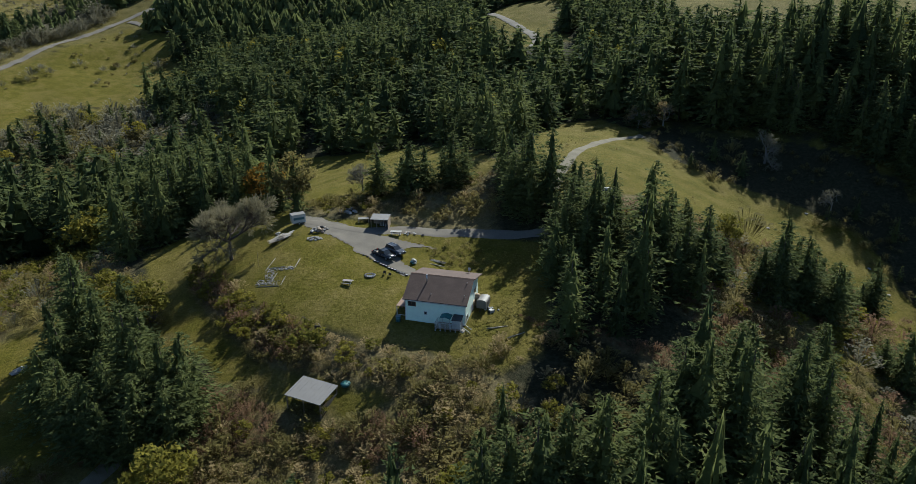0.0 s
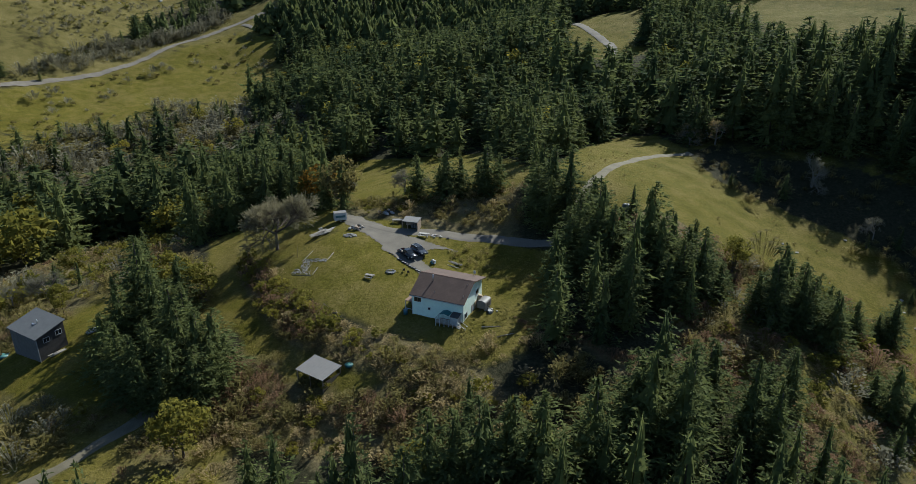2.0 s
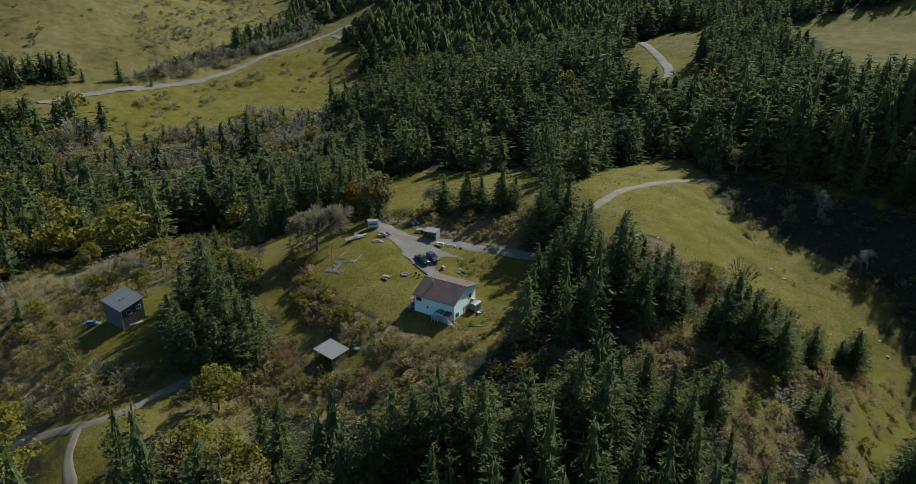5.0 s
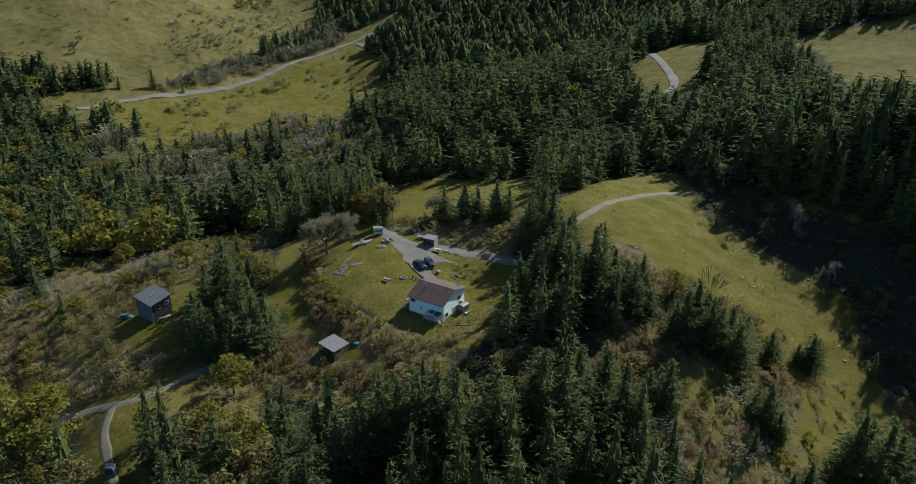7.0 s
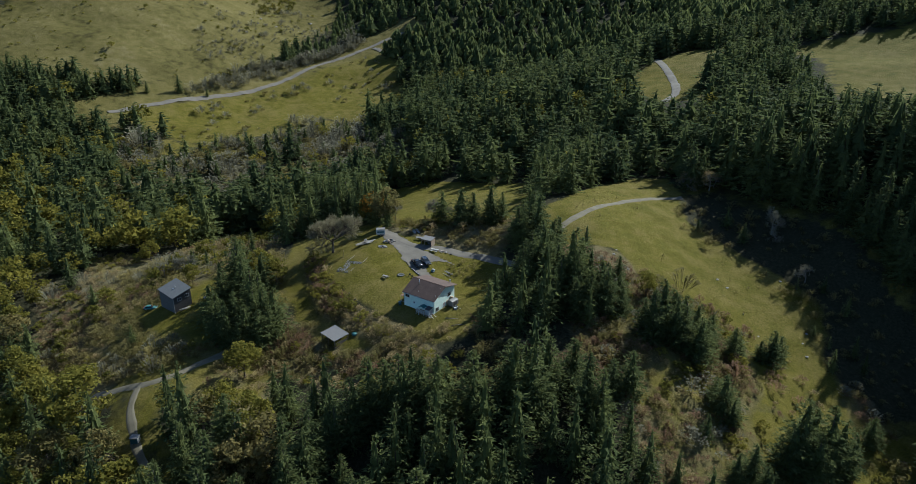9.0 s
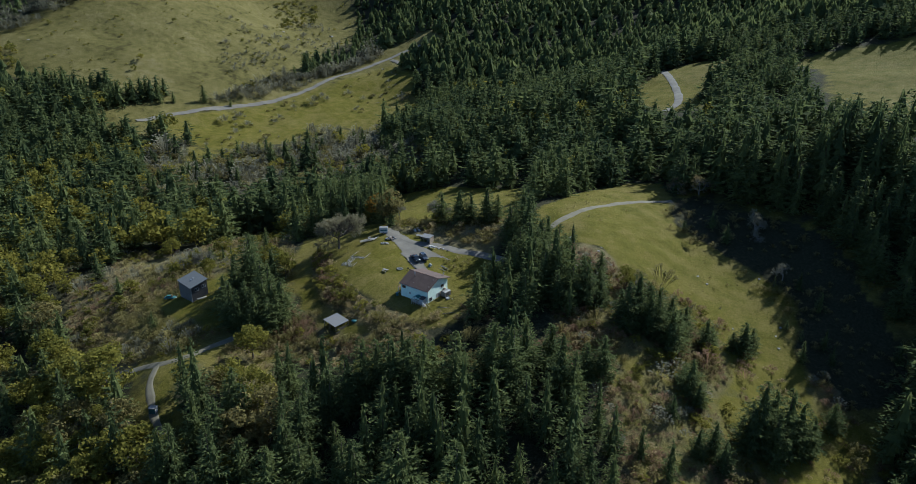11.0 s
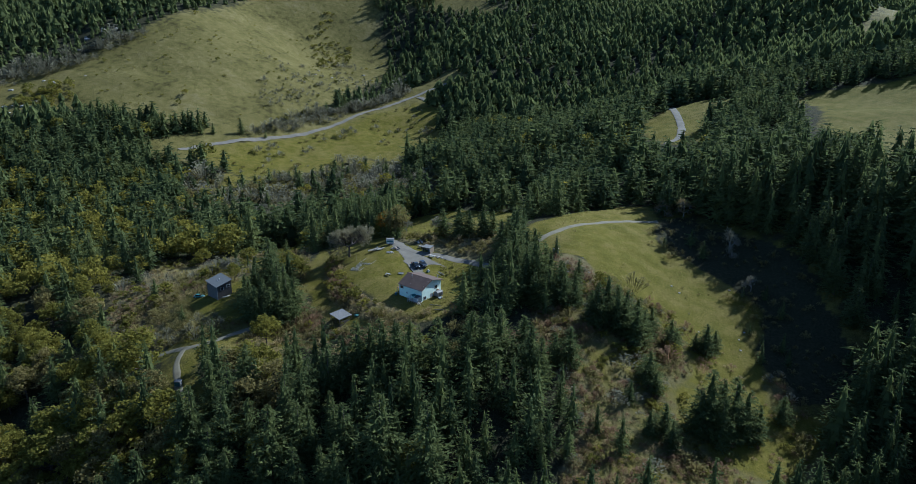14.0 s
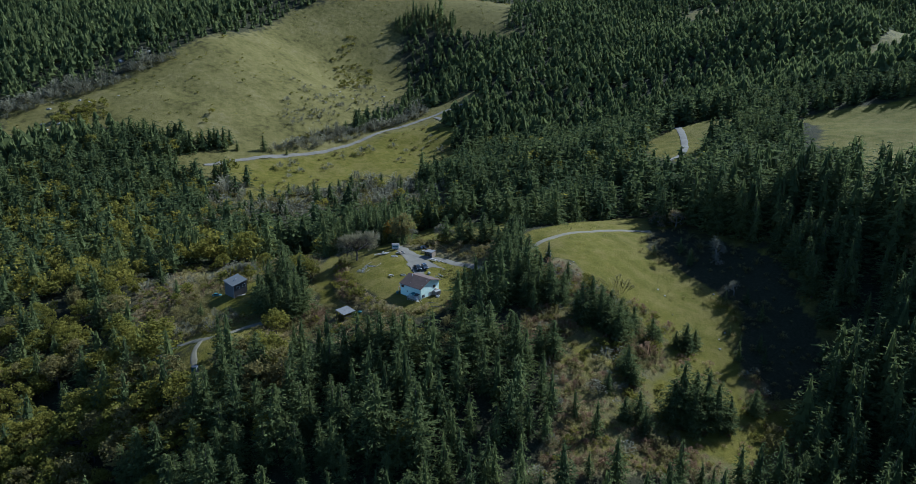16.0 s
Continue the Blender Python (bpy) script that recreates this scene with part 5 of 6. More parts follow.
def build_far_things():
    t = thing("water_tank", 54.2, 29.0, 0, "small dark water tank on the meadow", "tank")
    part("shell", rod((0, 0, -0.3), (0, 0, 1.7), 1.1, sides=18), M_DARKTARP, t, "", True)
    part("lid", rod((0, 0, 1.7), (0, 0, 2.0), 1.1, 0.3, 18), M_CEMENT, t, "", True)
    b = thing("utility_box", -28.3, -72.5, 20, "pale metal utility box at the track", "box")
    part("case", box(-0.9, 0.9, -0.7, 0.7, -0.3, 1.5, 0.04), M_TARP, b)
    part("lid", box(-1.0, 1.0, -0.8, 0.8, 1.5, 1.6, 0.02), M_TIN, b)
    part("door", box(-0.8, 0.8, -0.73, -0.703, 0.0, 1.3), M_BLUE, b, "dark front door")
    c = thing("teal_car", -72.6, -22.0, 30, "old teal car parked beside the cabin", "car")
    w = 0.8
    part("body", loft([body_ring(-2.1, w - 0.1, 0.4, 0.8), body_ring(-1.8, w, 0.3, 0.9), body_ring(0.9, w, 0.3, 0.92), body_ring(2.0, w - 0.08, 0.36, 0.76)]), M_TEAL, c, "faded teal paint", True)
    part("cabin_glass", loft([[(x, -q, 0.86), (x, q, 0.86), (x, q - 0.02, z), (x, -q + 0.02, z)] for x, z, q in ((-1.6, 0.92, w - 0.1), (-1.2, 1.32, w - 0.2), (0.1, 1.34, w - 0.2), (0.8, 0.92, w - 0.1))]), M_DARKGLASS, c, "dark glass")
    part("roof", box(-1.2, 0.12, -w + 0.19, w - 0.19, 1.3, 1.37, 0.02), M_TEAL, c)
    car_wheels(c, 4.1, 1.6)
    lamps(c, 4.1, 1.6)
    u = thing("upturned_boat", -55.4, -14.6, 60, "pale upturned dinghy at the cabin clearing", "boat")
    part("hull", loft([[(x, -q, 0.0), (x, q, 0.0), (x, q * 0.6, z), (x, -q * 0.6, z)] for x, q, z in ((-1.6, 0.5, 0.3), (-0.6, 0.7, 0.5), (0.6, 0.65, 0.5), (1.7, 0.12, 0.3))]), M_CEMENT, u, "", True)
    part("keel", box(-1.4, 1.3, -0.03, 0.03, 0.4, 0.55), M_CEMENT, u)


build_far_things()


# ---- single trees ----
def limb_arrays(seed, h, spread, depth=5, r0=0.03, kids=3, bole=0.26, crown_open=0.0):
    """A leafless tree: tapered limbs dividing, and the fine twigs apart. Height about h."""
    rs = np.random.RandomState(seed)
    v, f, tv, tf = [], [], [], []

    def limb(a, d, length, r, level):
        b = a + d * length
        side = np.cross(d, (0.3, 0.5, 0.8))
        side /= np.linalg.norm(side) + 1e-9
        up = np.cross(side, d)
        k = len(v)
        for p, q in ((a, r), (b, r * 0.62)):
            for j in range(4):
                v.append(p + q * (side * math.cos(1.571 * j) + up * math.sin(1.571 * j)))
        for j in range(4):
            i, n = k + j, k + (j + 1) % 4
            f.extend([(i, n, n + 4), (i, n + 4, i + 4)])
        if level >= depth:
            for _ in range(9):
                e = d + rs.normal(0, 0.6, 3)
                e /= np.linalg.norm(e)
                t = b + e * length * rs.uniform(0.5, 1.1)
                s = np.cross(e, rs.normal(0, 1, 3)) * 0.026 * length
                c = len(tv)
                tv.extend([a + (b - a) * rs.uniform(0.2, 1), t + s, t - s])
                tf.append((c, c + 1, c + 2))
            return
        for q in range(kids + (rs.uniform() < 0.4)):
            e = d + rs.normal(0, spread, 3) + np.array([0, 0, 0.12])
            if level == 0 and crown_open:
                a0 = 6.283 * (q + rs.uniform(0, 0.6)) / kids
                e = np.array([math.cos(a0) * crown_open, math.sin(a0) * crown_open, rs.uniform(0.45, 0.95)])
            e /= np.linalg.norm(e)
            limb(a + (b - a) * rs.uniform(0.55, 1.0), e, length * rs.uniform(0.62, 0.85), r * 0.58, level + 1)

    limb(np.zeros(3), np.array([0.03, 0.0, 1.0]), bole * h, r0 * h, 0)
    return np.array(v), np.array(f), np.array(tv), np.array(tf)


def bare_tree(name, x, y, h, seed, label, spread=0.5, bark=None, twig=None, depth=5, kids=3, bole=0.26, crown_open=0.0, stout=0.03):
    v, f, tv, tf = limb_arrays(seed, h, spread, depth, stout, kids, bole, crown_open)
    t = thing(name, x, y, seed * 40.0, label, "tree", z=z_at(x, y) - 0.15)
    new("trunk", np_mesh("trunk", v, f, bark or M_GREYBARK, smooth=True)).parent = t
    tw = new("twig_crown", np_mesh("twig_crown", tv, tf, twig or M_GREY, {"tint": np.full(len(tv), 0.5)}))
    tw.parent = t
    return t


def crown_arrays(seed, lumps, leaves, size):
    """A leafy crown of height 1 on a short bole: uneven lumps of small leaf clusters."""
    rs = np.random.RandomState(seed)
    v, f = [], []
    for _ in range(lumps):
        a, u = rs.uniform(0, 6.283), rs.uniform(-0.8, 1)
        rr = math.sqrt(max(0, 1 - u * u)) * rs.uniform(0.55, 1.0)
        c = np.array([0.3 * rr * math.cos(a), 0.3 * rr * math.sin(a), 0.58 + 0.34 * u * rs.uniform(0.7, 1)])
        lr = rs.uniform(0.07, 0.15)
        for _ in range(leaves):
            d = rs.normal(0, 1, 3)
            d /= np.linalg.norm(d)
            p = c + d * lr * rs.uniform(0.6, 1.0) * (1, 1, 0.75)
            e = np.cross(d, rs.normal(0, 1, 3))
            e /= np.linalg.norm(e) + 1e-9
            g = np.cross(d, e) + 0.5 * d
            s = size * rs.uniform(0.6, 1.3)
            b = len(v)
            v.extend([p - e * s, p + e * s, p + g * s * 1.5])
            f.append((b, b + 1, b + 2))
    return np.array(v), np.array(f)


LEAFY = [crown_arrays(s, 36, 44, 0.023) for s in (61, 62, 63)]
LEAFY_FAR = [crown_arrays(s, 18, 12, 0.045) for s in (71, 72, 73)]
leafy_meshes = {}


def leafy_tree(name, x, y, h, k, material, label, wide=1.0, group=""):
    key = (k, material.name)
    if key not in leafy_meshes:
        v, f = LEAFY[k]
        lv, lf, _, _ = limb_arrays(k + 90, 0.8, 0.5, 3)
        leafy_meshes[key] = (np_mesh("leaf_crown", v * 10, f, material, {"tint": np.full(len(v), 0.4)}), np_mesh("leaf_trunk", lv * 10, lf, M_BARK, smooth=True))
    t = new(name)
    for n, me in zip(("crown", "trunk"), leafy_meshes[key]):
        new(n, me).parent = t
    t.matrix_world = Matrix.LocRotScale((x, y, z_at(x, y) - 0.2), Euler((0, 0, x * 1.3 + y)), (wide * h / 10, wide * h / 10, h / 10))
    return tagged(t, label, "tree", group)


oak = bare_tree("oak_tree", -26.3, 13.5, 30.0, 2, "spreading leafless oak with lichen-grey twigs beside the lawn", 0.5, bark=M_BARK, twig=M_OAK, kids=4, bole=0.15, crown_open=1.2, stout=0.014)
oak.scale = (1.1, 1.1, 1.1)
bare_tree("bare_tree", -19.0, 46.0, 8.0, 3, "small leafless tree at the meadow edge", 0.5)
bare_tree("bare_tree", -3.0, 46.0, 9.5, 5, "leafless grey tree at the driveway end", 0.55)
bare_tree("bare_tree", 2.0, 43.5, 7.5, 6, "leafless grey tree at the driveway end", 0.55)
bare_tree("grey_tree", 110.0, 75.3, 13.0, 7, "pale leafless tree against the dark firs", 0.6, depth=5)
bare_tree("grey_tree", 120.0, 54.5, 8.0, 8, "pale leafless tree in the shade of the firs", 0.55)
bare_tree("grey_tree", 88.0, 104.0, 11.0, 9, "leafless brown-grey tree at the lane", 0.55, twig=M_TAN)
bare_tree("grey_tree", 80.0, 104.0, 10.0, 19, "leafless brown-grey tree at the lane", 0.55, twig=M_TAN)
for k, (bx, by, bh) in enumerate(((5.0, 150.0, 10.0), (14.0, 142.0, 9.0), (-5.0, 148.0, 9.0), (-68.0, 150.0, 9.0), (82.0, 112.0, 10.0), (24.0, 132.0, 9.0))):
    bare_tree("bare_tree", bx, by, bh, 30 + k, "leafless brown-grey tree at the edge of the firs", 0.6, twig=M_OAK)
bare_tree("grey_bush", 84.5, -41.5, 6.5, 10, "rounded leafless grey bush on the slope", 0.75, twig=M_GREY)
bare_tree("grey_bush", 67.5, 2.0, 4.0, 11, "leafless brown bush on the bank", 0.75, twig=M_TAN)
bare_tree("bare_tree", -82.0, 4.0, 9.0, 12, "leafless grey tree near the cabin", 0.5)
bare_tree("bare_tree", -88.0, 0.0, 8.0, 13, "leafless grey tree near the cabin", 0.5)
leafy_tree("orange_tree", -26.0, 43.5, 12.5, 0, M_ORANGE, "rounded tree with orange-olive leaves beside the driveway", 1.25)
fir(-22.0, 39.0, 10.0, 1.2, "small fir between the oak and the driveway")
leafy_tree("olive_tree", -30.0, 43.0, 9.0, 1, M_OLIVE, "small olive-green tree beside the driveway", 0.9)
leafy_tree("yellow_tree", 75.3, 12.2, 9.0, 2, M_OLIVE, "yellow-green leafy tree on the bank", 0.95)
for lx, ly, lh, lw in ((-43.6, -3.0, 12.0, 1.1), (-35.9, -5.5, 11.0, 1.0), (-130.9, 28.9, 12.0, 1.5), (-113.7, 18.9, 9.0, 1.2), (-89.3, 23.3, 8.0, 1.4)):
    leafy_tree("broadleaf_tree", lx, ly, lh, int(lh) % 3, M_OLIVE, "olive-yellow broadleaved tree above the cabin clearing", lw, "broadleaved trees of the near wood")


# ---- woods ----
NAMED_FIRS = EAST_FIRS + RIGHT_FIRS + SOUTH_FIRS + LEFT_FIRS + NW_FIRS
named = np.array(NAMED_FIRS)
NAMED_FIRS = [(a, b, c) for a, b, c in zip(named[:, 0], named[:, 1], sun_height(*named.T))]
for x, y, h in NAMED_FIRS:
    fir(x, y, h, tree_rng.uniform(1.25, 1.6) * (1.2 if h < 15 else 1.0))
for x, y, h in HILL_FIRS:
    fir(x, y, h, 1.3, "dark fir standing beside the hillside road")


def scatter(x0, x1, y0, y1, step, rng):
    nx, ny = int((x1 - x0) / step), int((y1 - y0) / step)
    xx, yy = np.meshgrid(x0 + step * np.arange(nx), y0 + step * np.arange(ny))
    x = xx.ravel() + rng.uniform(-0.48, 0.48, xx.size) * step
    y = yy.ravel() + rng.uniform(-0.48, 0.48, xx.size) * step
    keep = in_view(x, y)
    return x[keep], y[keep]


def leaf_share(x, y):
    """Share of broadleaved trees: most in the south-west, few in the east."""
    s = 0.05 + 0.42 * np.clip((-15 - x) / 40, 0, 1) * np.clip((150 - y) / 100, 0.2, 1)
    s = s + 0.32 * np.clip((-45 - y) / 20, 0, 1) * np.clip((15 - x) / 30, 0, 1)
    s = s + 0.25 * np.clip(value_noise(x, y, 38), 0, 1) * (x < 40)
    return np.where(x > 60, 0.01, s)


def build_forest():
    rng = np.random.RandomState(3)
    x, y = scatter(-420, 330, -120, 420, 5.5, rng)
    clear = open_land(x, y)
    sparse = zone(x, y, [BRUSH_BELT, VALLEY_WOOD], 8)
    dense = np.where(x > 80, 0.8, np.where(x < -30, 0.86, 0.88)) * (1 - clear)
    gaps = value_noise(x + 31, y - 17, 13) + 0.5 * value_noise(x, y, 6)
    dense = np.where((x < 80) & (x > -20) & (gaps < -0.45), 0.25 * dense, dense)
    dense = np.where((x > -70) & (x < -29) & (y > 41) & (y < 62), 0.95, dense)
    dense = np.where(sparse > 0.5, 0.3, dense)
    dense = np.where(zone(x, y, [FORE_LOW], 1) > 0.5, 0.07, dense)
    dense = np.where(zone(x, y, [EAST_LAWN], 1) > 0.5, 0, dense)
    dense = np.where(zone(x, y, [CABIN_YARD, TRACK_SIDE], 1) > 0.5, 0.03, dense)
    dense = np.where((zone(x, y, [ROUGH, WEST_OPEN, LOW_LEFT], 1) > 0.5) & (zone(x, y, GREEN, 1) < 0.3), 0.06, dense)
    dense = np.where(zone(x, y, [ROUGH], 1) > 0.5, 0.07, dense)
    dense = np.where(zone(x, y, [WEST_GROVE], 1) > 0.5, 0.9, dense)
    for cx, cy, rad in ((-63, -23, 13), (-26, 11, 13), (-22, 22, 8), (-48, -32, 9), (14, -20, 13), (3, -33, 11), (-6, -26, 10)):
        dense = np.where(np.hypot(x - cx, y - cy) < rad, 0, dense)
    dense = np.where((zone(x, y, [STRIP], 2) > 0.05) | (zone(x, y, [CABIN_GRASS, VERGE], 1) > 0.5) | (zone(x, y, [RING], 1) > 0.5), 0, dense)
    for line, w in ((MEADOW_ROAD, 6), (TRACK, 8), (TRACK_SPUR, 7), (DRIVE, 6), (FAR_ROAD, 8)):
        dense = np.where(to_line(x, y, line) < w, 0, dense)
    dense = np.where((x > -27) & (x < 2) & (y > -24) & (y < 14) | (x > -14) & (x < 12) & (y > -50) & (y < -20), 0, dense)
    dense = np.where(zone(x, y, OPEN_EAST, 1) > 0.5, 0.12 * (zone(x, y, [SHADE_GAP], 3) > 0.9), dense)
    broad = (y > 60) | (x < -80)
    dense = np.where(broad, 0.66 * dense, dense)
    keep = rng.uniform(0, 1, len(x)) < dense
    for nx, ny, h in NAMED_FIRS:
        keep &= np.hypot(x - nx, y - ny) > 3.4
    x, y = x[keep], y[keep]
    far = np.minimum(np.minimum(np.hypot(x - 10, y + 95), np.hypot(x - 85, y + 110)), np.hypot(x - 165, y + 70))
    order = np.argsort(far)
    x, y, far = x[order], y[order], far[order]
    h = 15.5 + 4.5 * value_noise(x, y, 45) + rng.normal(0, 3.6, len(x))
    h = np.where((x > 95) & (y > 0) & (y < 150), 23 + 0.8 * (h - 15.5), h)
    h = np.where(zone(x, y, [WEST_GROVE], 1) > 0.5, 20 + 0.7 * (h - 15.5), h)
    h = np.where((inside(x, y, EAST_UPLAND) > -60) & (y > 130), 8 + 0.3 * h, h)
    broad = (y > 60) | (x < -80)
    h = np.where(broad, h + 2, h)
    h = np.where(zone(x, y, [FORE_LOW], 2) > 0.5, h * 0.5, h)
    h = np.where(zone(x, y, [BRUSH_BELT, VALLEY_WOOD], 5) > 0.5, h * 0.68, h)
    h = np.where(zone(x, y, [ROUGH, WEST_OPEN, LOW_LEFT], 5) > 0.5, h * 0.6, h)
    h = np.where(zone(x, y, [SHADE_GAP], 1) > 0.5, 4 + 0.12 * h, h)
    h = np.where(x > 84, sun_height(x, y, h), h)
    h = np.clip(h, 4, 31)
    share = np.where((x > -70) & (x < -27) & (y > 5) & (y < 55) | (zone(x, y, [WEST_GROVE], 1) > 0.5), 0.08, leaf_share(x, y))
    leafy = rng.uniform(0, 1, len(x)) < share
    z = land(x, y) - 0.3
    firs_left, leaf_left = 297 - len(NAMED_FIRS) - len(HILL_FIRS), 160
    rows, leaf_rows = [], []
    for i in range(len(x)):
        if leafy[i]:
            hh = h[i] * 0.72
            if leaf_left > 0:
                leaf_left -= 1
                leafy_tree("broadleaf_tree", x[i], y[i], hh, i % 3, M_OLIVE if i % 4 else M_BROOM, "olive-green broadleaved tree among firs", rng.uniform(0.9, 1.3), "broadleaved trees of the near wood")
            else:
                leaf_rows.append((rng.randint(3), x[i], y[i], z[i], rng.uniform(0, 6.28), hh * rng.uniform(0.9, 1.3), hh))
        elif firs_left > 0:
            firs_left -= 1
            fir(x[i], y[i], h[i], rng.uniform(1.05, 1.6))
        else:
            rows.append((rng.randint(4), x[i], y[i], z[i], rng.uniform(0, 6.28), h[i] * rng.uniform(1.05, 1.6) * (1.3 if broad[i] else 1.0), h[i]))
    tints = 0.35 + 0.35 * rng.uniform(-1, 1, len(rows))
    cut = 800
    tagged(new("middle_forest", join_many(FIR_MID, rows[:cut], "middle_forest", M_FIR, tints)), "dense dark green fir forest round the clearings", "forest", kind="stuff")
    tagged(new("valley_forest", join_many(FIR_LOW, [(rng.randint(4), *q[1:]) for q in rows[cut:]], "valley_forest", M_FIR, tints[cut:])), "dense dark green fir forest on the valley sides", "forest", kind="stuff")
    tints = 0.4 + 0.4 * rng.uniform(-1, 1, len(leaf_rows))
    tagged(new("broadleaf_woods", join_many(LEAFY_FAR, leaf_rows, "broadleaf_woods", M_OLIVE, tints)), "olive-green broadleaved trees mixed into the forest", "forest", kind="stuff")
    trunks = [(0, r[1], r[2], r[3], 0.0, 1.0, r[6] * 0.9) for r in rows[:1500]]
    tv, tf = trunk_arrays(0.24, 0.05, 1.0, 4, 1)
    tagged(new("forest_trunks", join_many([(tv, tf)], trunks, "forest_trunks", M_BARK)), "brown trunks of the fir forest", "forest", kind="stuff")
    parts = []
    for lo, hi, step in ((0, 650, 7.6), (650, 1500, 10.0)):
        fx, fy = scatter(-1400, 800, -120, 1500, step, rng)
        d = np.hypot(fx - 60, fy + 110)
        keep = (d >= lo) & (d < hi) & ~((fx > -420) & (fx < 330) & (fy < 420))
        fx, fy = fx[keep], fy[keep]
        keep = (open_land(fx, fy) < 0.4) & (rng.uniform(0, 1, len(fx)) < 0.92)
        parts.append(np.stack([fx[keep], fy[keep]], 1))
    bx, by = rng.uniform(-140, 260, 900), rng.uniform(-300, -122, 900)
    parts.append(np.stack([bx, by], 1))
    p = np.concatenate(parts)
    x, y = p.T
    z = land(x, y) - 0.4
    h = np.clip(16 + 5 * value_noise(x, y, 60) + rng.normal(0, 3.4, len(x)), 7, 28)
    h = np.where(inside(x, y, HILL) > -45, 0.62 * h, h)
    rows = [(rng.randint(4), x[i], y[i], z[i], rng.uniform(0, 6.28), h[i] * rng.uniform(1.4, 2.4), h[i]) for i in range(len(x))]
    tints = 0.28 + 0.22 * rng.uniform(-1, 1, len(rows))
    tagged(new("far_forest", join_many(FIR_FAR, rows, "far_forest", M_FIR, tints)), "distant dark green fir forest covering the hills", "forest", kind="stuff")


build_forest()


def tuft_arrays(seed, n, spread, up, blade):
    """A bush: n slivers rising and leaning outward from a low base, with leafy tips."""
    rs = np.random.RandomState(seed)
    v, f = [], []
    for i in range(n):
        a, lean = rs.uniform(0, 6.283), rs.uniform(0, 1) ** 0.7
        r = spread * lean
        tip = np.array([math.cos(a) * r, math.sin(a) * r, up * (1 - 0.55 * lean * lean) * rs.uniform(0.55, 1.1)])
        root = tip * (0.45, 0.45, rs.uniform(0.05, 0.5))
        s = np.array([-math.sin(a), math.cos(a), 0]) * blade * rs.uniform(0.6, 1.4)
        out = np.array([math.cos(a), math.sin(a), 0.3]) * blade * 1.2
        b = len(v)
        v.extend([root, tip + s * 0.25, tip - s * 0.25, tip + s * 1.2, tip - s * 1.1 + out * 0.3, tip + out * 1.3])
        f.extend([(b, b + 1, b + 2), (b + 3, b + 5, b + 4)])
    return np.array(v), np.array(f)


def shrubs(name, label, polys, step, material, size, seed, models, share=1.0, clump=0.0):
    """Scattered bushes in outlines, in drifts where clump is above 0."""
    rng = np.random.RandomState(seed)
    xs = [q[0] for p in polys for q in p]
    ys = [q[1] for p in polys for q in p]
    x, y = scatter(min(xs), max(xs), min(ys), max(ys), step, rng)
    keep = (zone(x, y, polys, 1.0) > 0.5) & (rng.uniform(0, 1, len(x)) < share)
    if clump:
        keep &= value_noise(x + seed * 13, y, 11 + size * 2) + rng.uniform(-0.3, 0.3, len(x)) > clump - 0.6
    for line, w in ((FAR_ROAD, 7), (MEADOW_ROAD, 3.5), (TRACK, 3), (TRACK_SPUR, 3), (DRIVE, 4)):
        keep &= to_line(x, y, line) > w
    keep &= zone(x, y, [LAWN, SHED_CLEARING, CARPORT_CLEARING, STRIP, CABIN_GRASS, VERGE], 0.5) < (2 if name in ("hedge", "bank_tufts") else 0.5)
    keep &= (zone(x, y, [LOWER_MEADOW], 1.0) < 0.5) | (rng.uniform(0, 1, len(x)) < 0.22)
    x, y = x[keep], y[keep]
    z = land(x, y) - 0.1
    s = size * np.exp(rng.normal(0, 0.35, len(x)))
    rows = [(rng.randint(len(models)), x[i], y[i], z[i], rng.uniform(0, 6.28), s[i], s[i] * rng.uniform(0.7, 1.15)) for i in range(len(x))]
    tints = 0.4 + 0.4 * rng.uniform(-1, 1, len(rows))
    return tagged(new(name, join_many(models, rows, name, material, tints)), label, "shrubs", kind="stuff")


BUSH = [tuft_arrays(s, 56, 0.75, 1.0, 0.085) for s in (31, 32, 33, 34)]
TWIGGY = [tuft_arrays(s, 64, 0.7, 1.0, 0.05) for s in (41, 42, 43)]
ROUND = [(v * (1.3, 1.3, 1.0) - (0, 0, 0.18), f) for v, f in (crown_arrays(s, 15, 22, 0.04) for s in (81, 82, 83))]
NEAR_BRUSH = [RING, BANK, FORE, NORTH_GAP, FORE_LOW]
OPEN_BRUSH = [ROUGH, LOW_LEFT, WEST_OPEN, CABIN_YARD, TRACK_SIDE]
shrubs("brush", "olive and tan brush round the lawn", NEAR_BRUSH, 1.7, M_BROOM, 1.6, 51, BUSH, 0.9, 0.45)
shrubs("tan_brush", "dry tan brush round the lawn", NEAR_BRUSH, 1.9, M_TAN, 1.3, 52, BUSH, 0.8, 0.6)
shrubs("dark_brush", "dark green bushes round the lawn", NEAR_BRUSH, 3.2, M_OLIVE, 2.6, 57, ROUND, 0.5, 0.5)
shrubs("hedge", "dark green and brown bushes between two lawns", [HEDGE], 2.0, M_OLIVE, 2.3, 81, ROUND, 0.75)
shrubs("hedge_bramble", "reddish brown brambles between two lawns", [HEDGE], 1.5, M_RED, 1.5, 82, TWIGGY, 0.8)
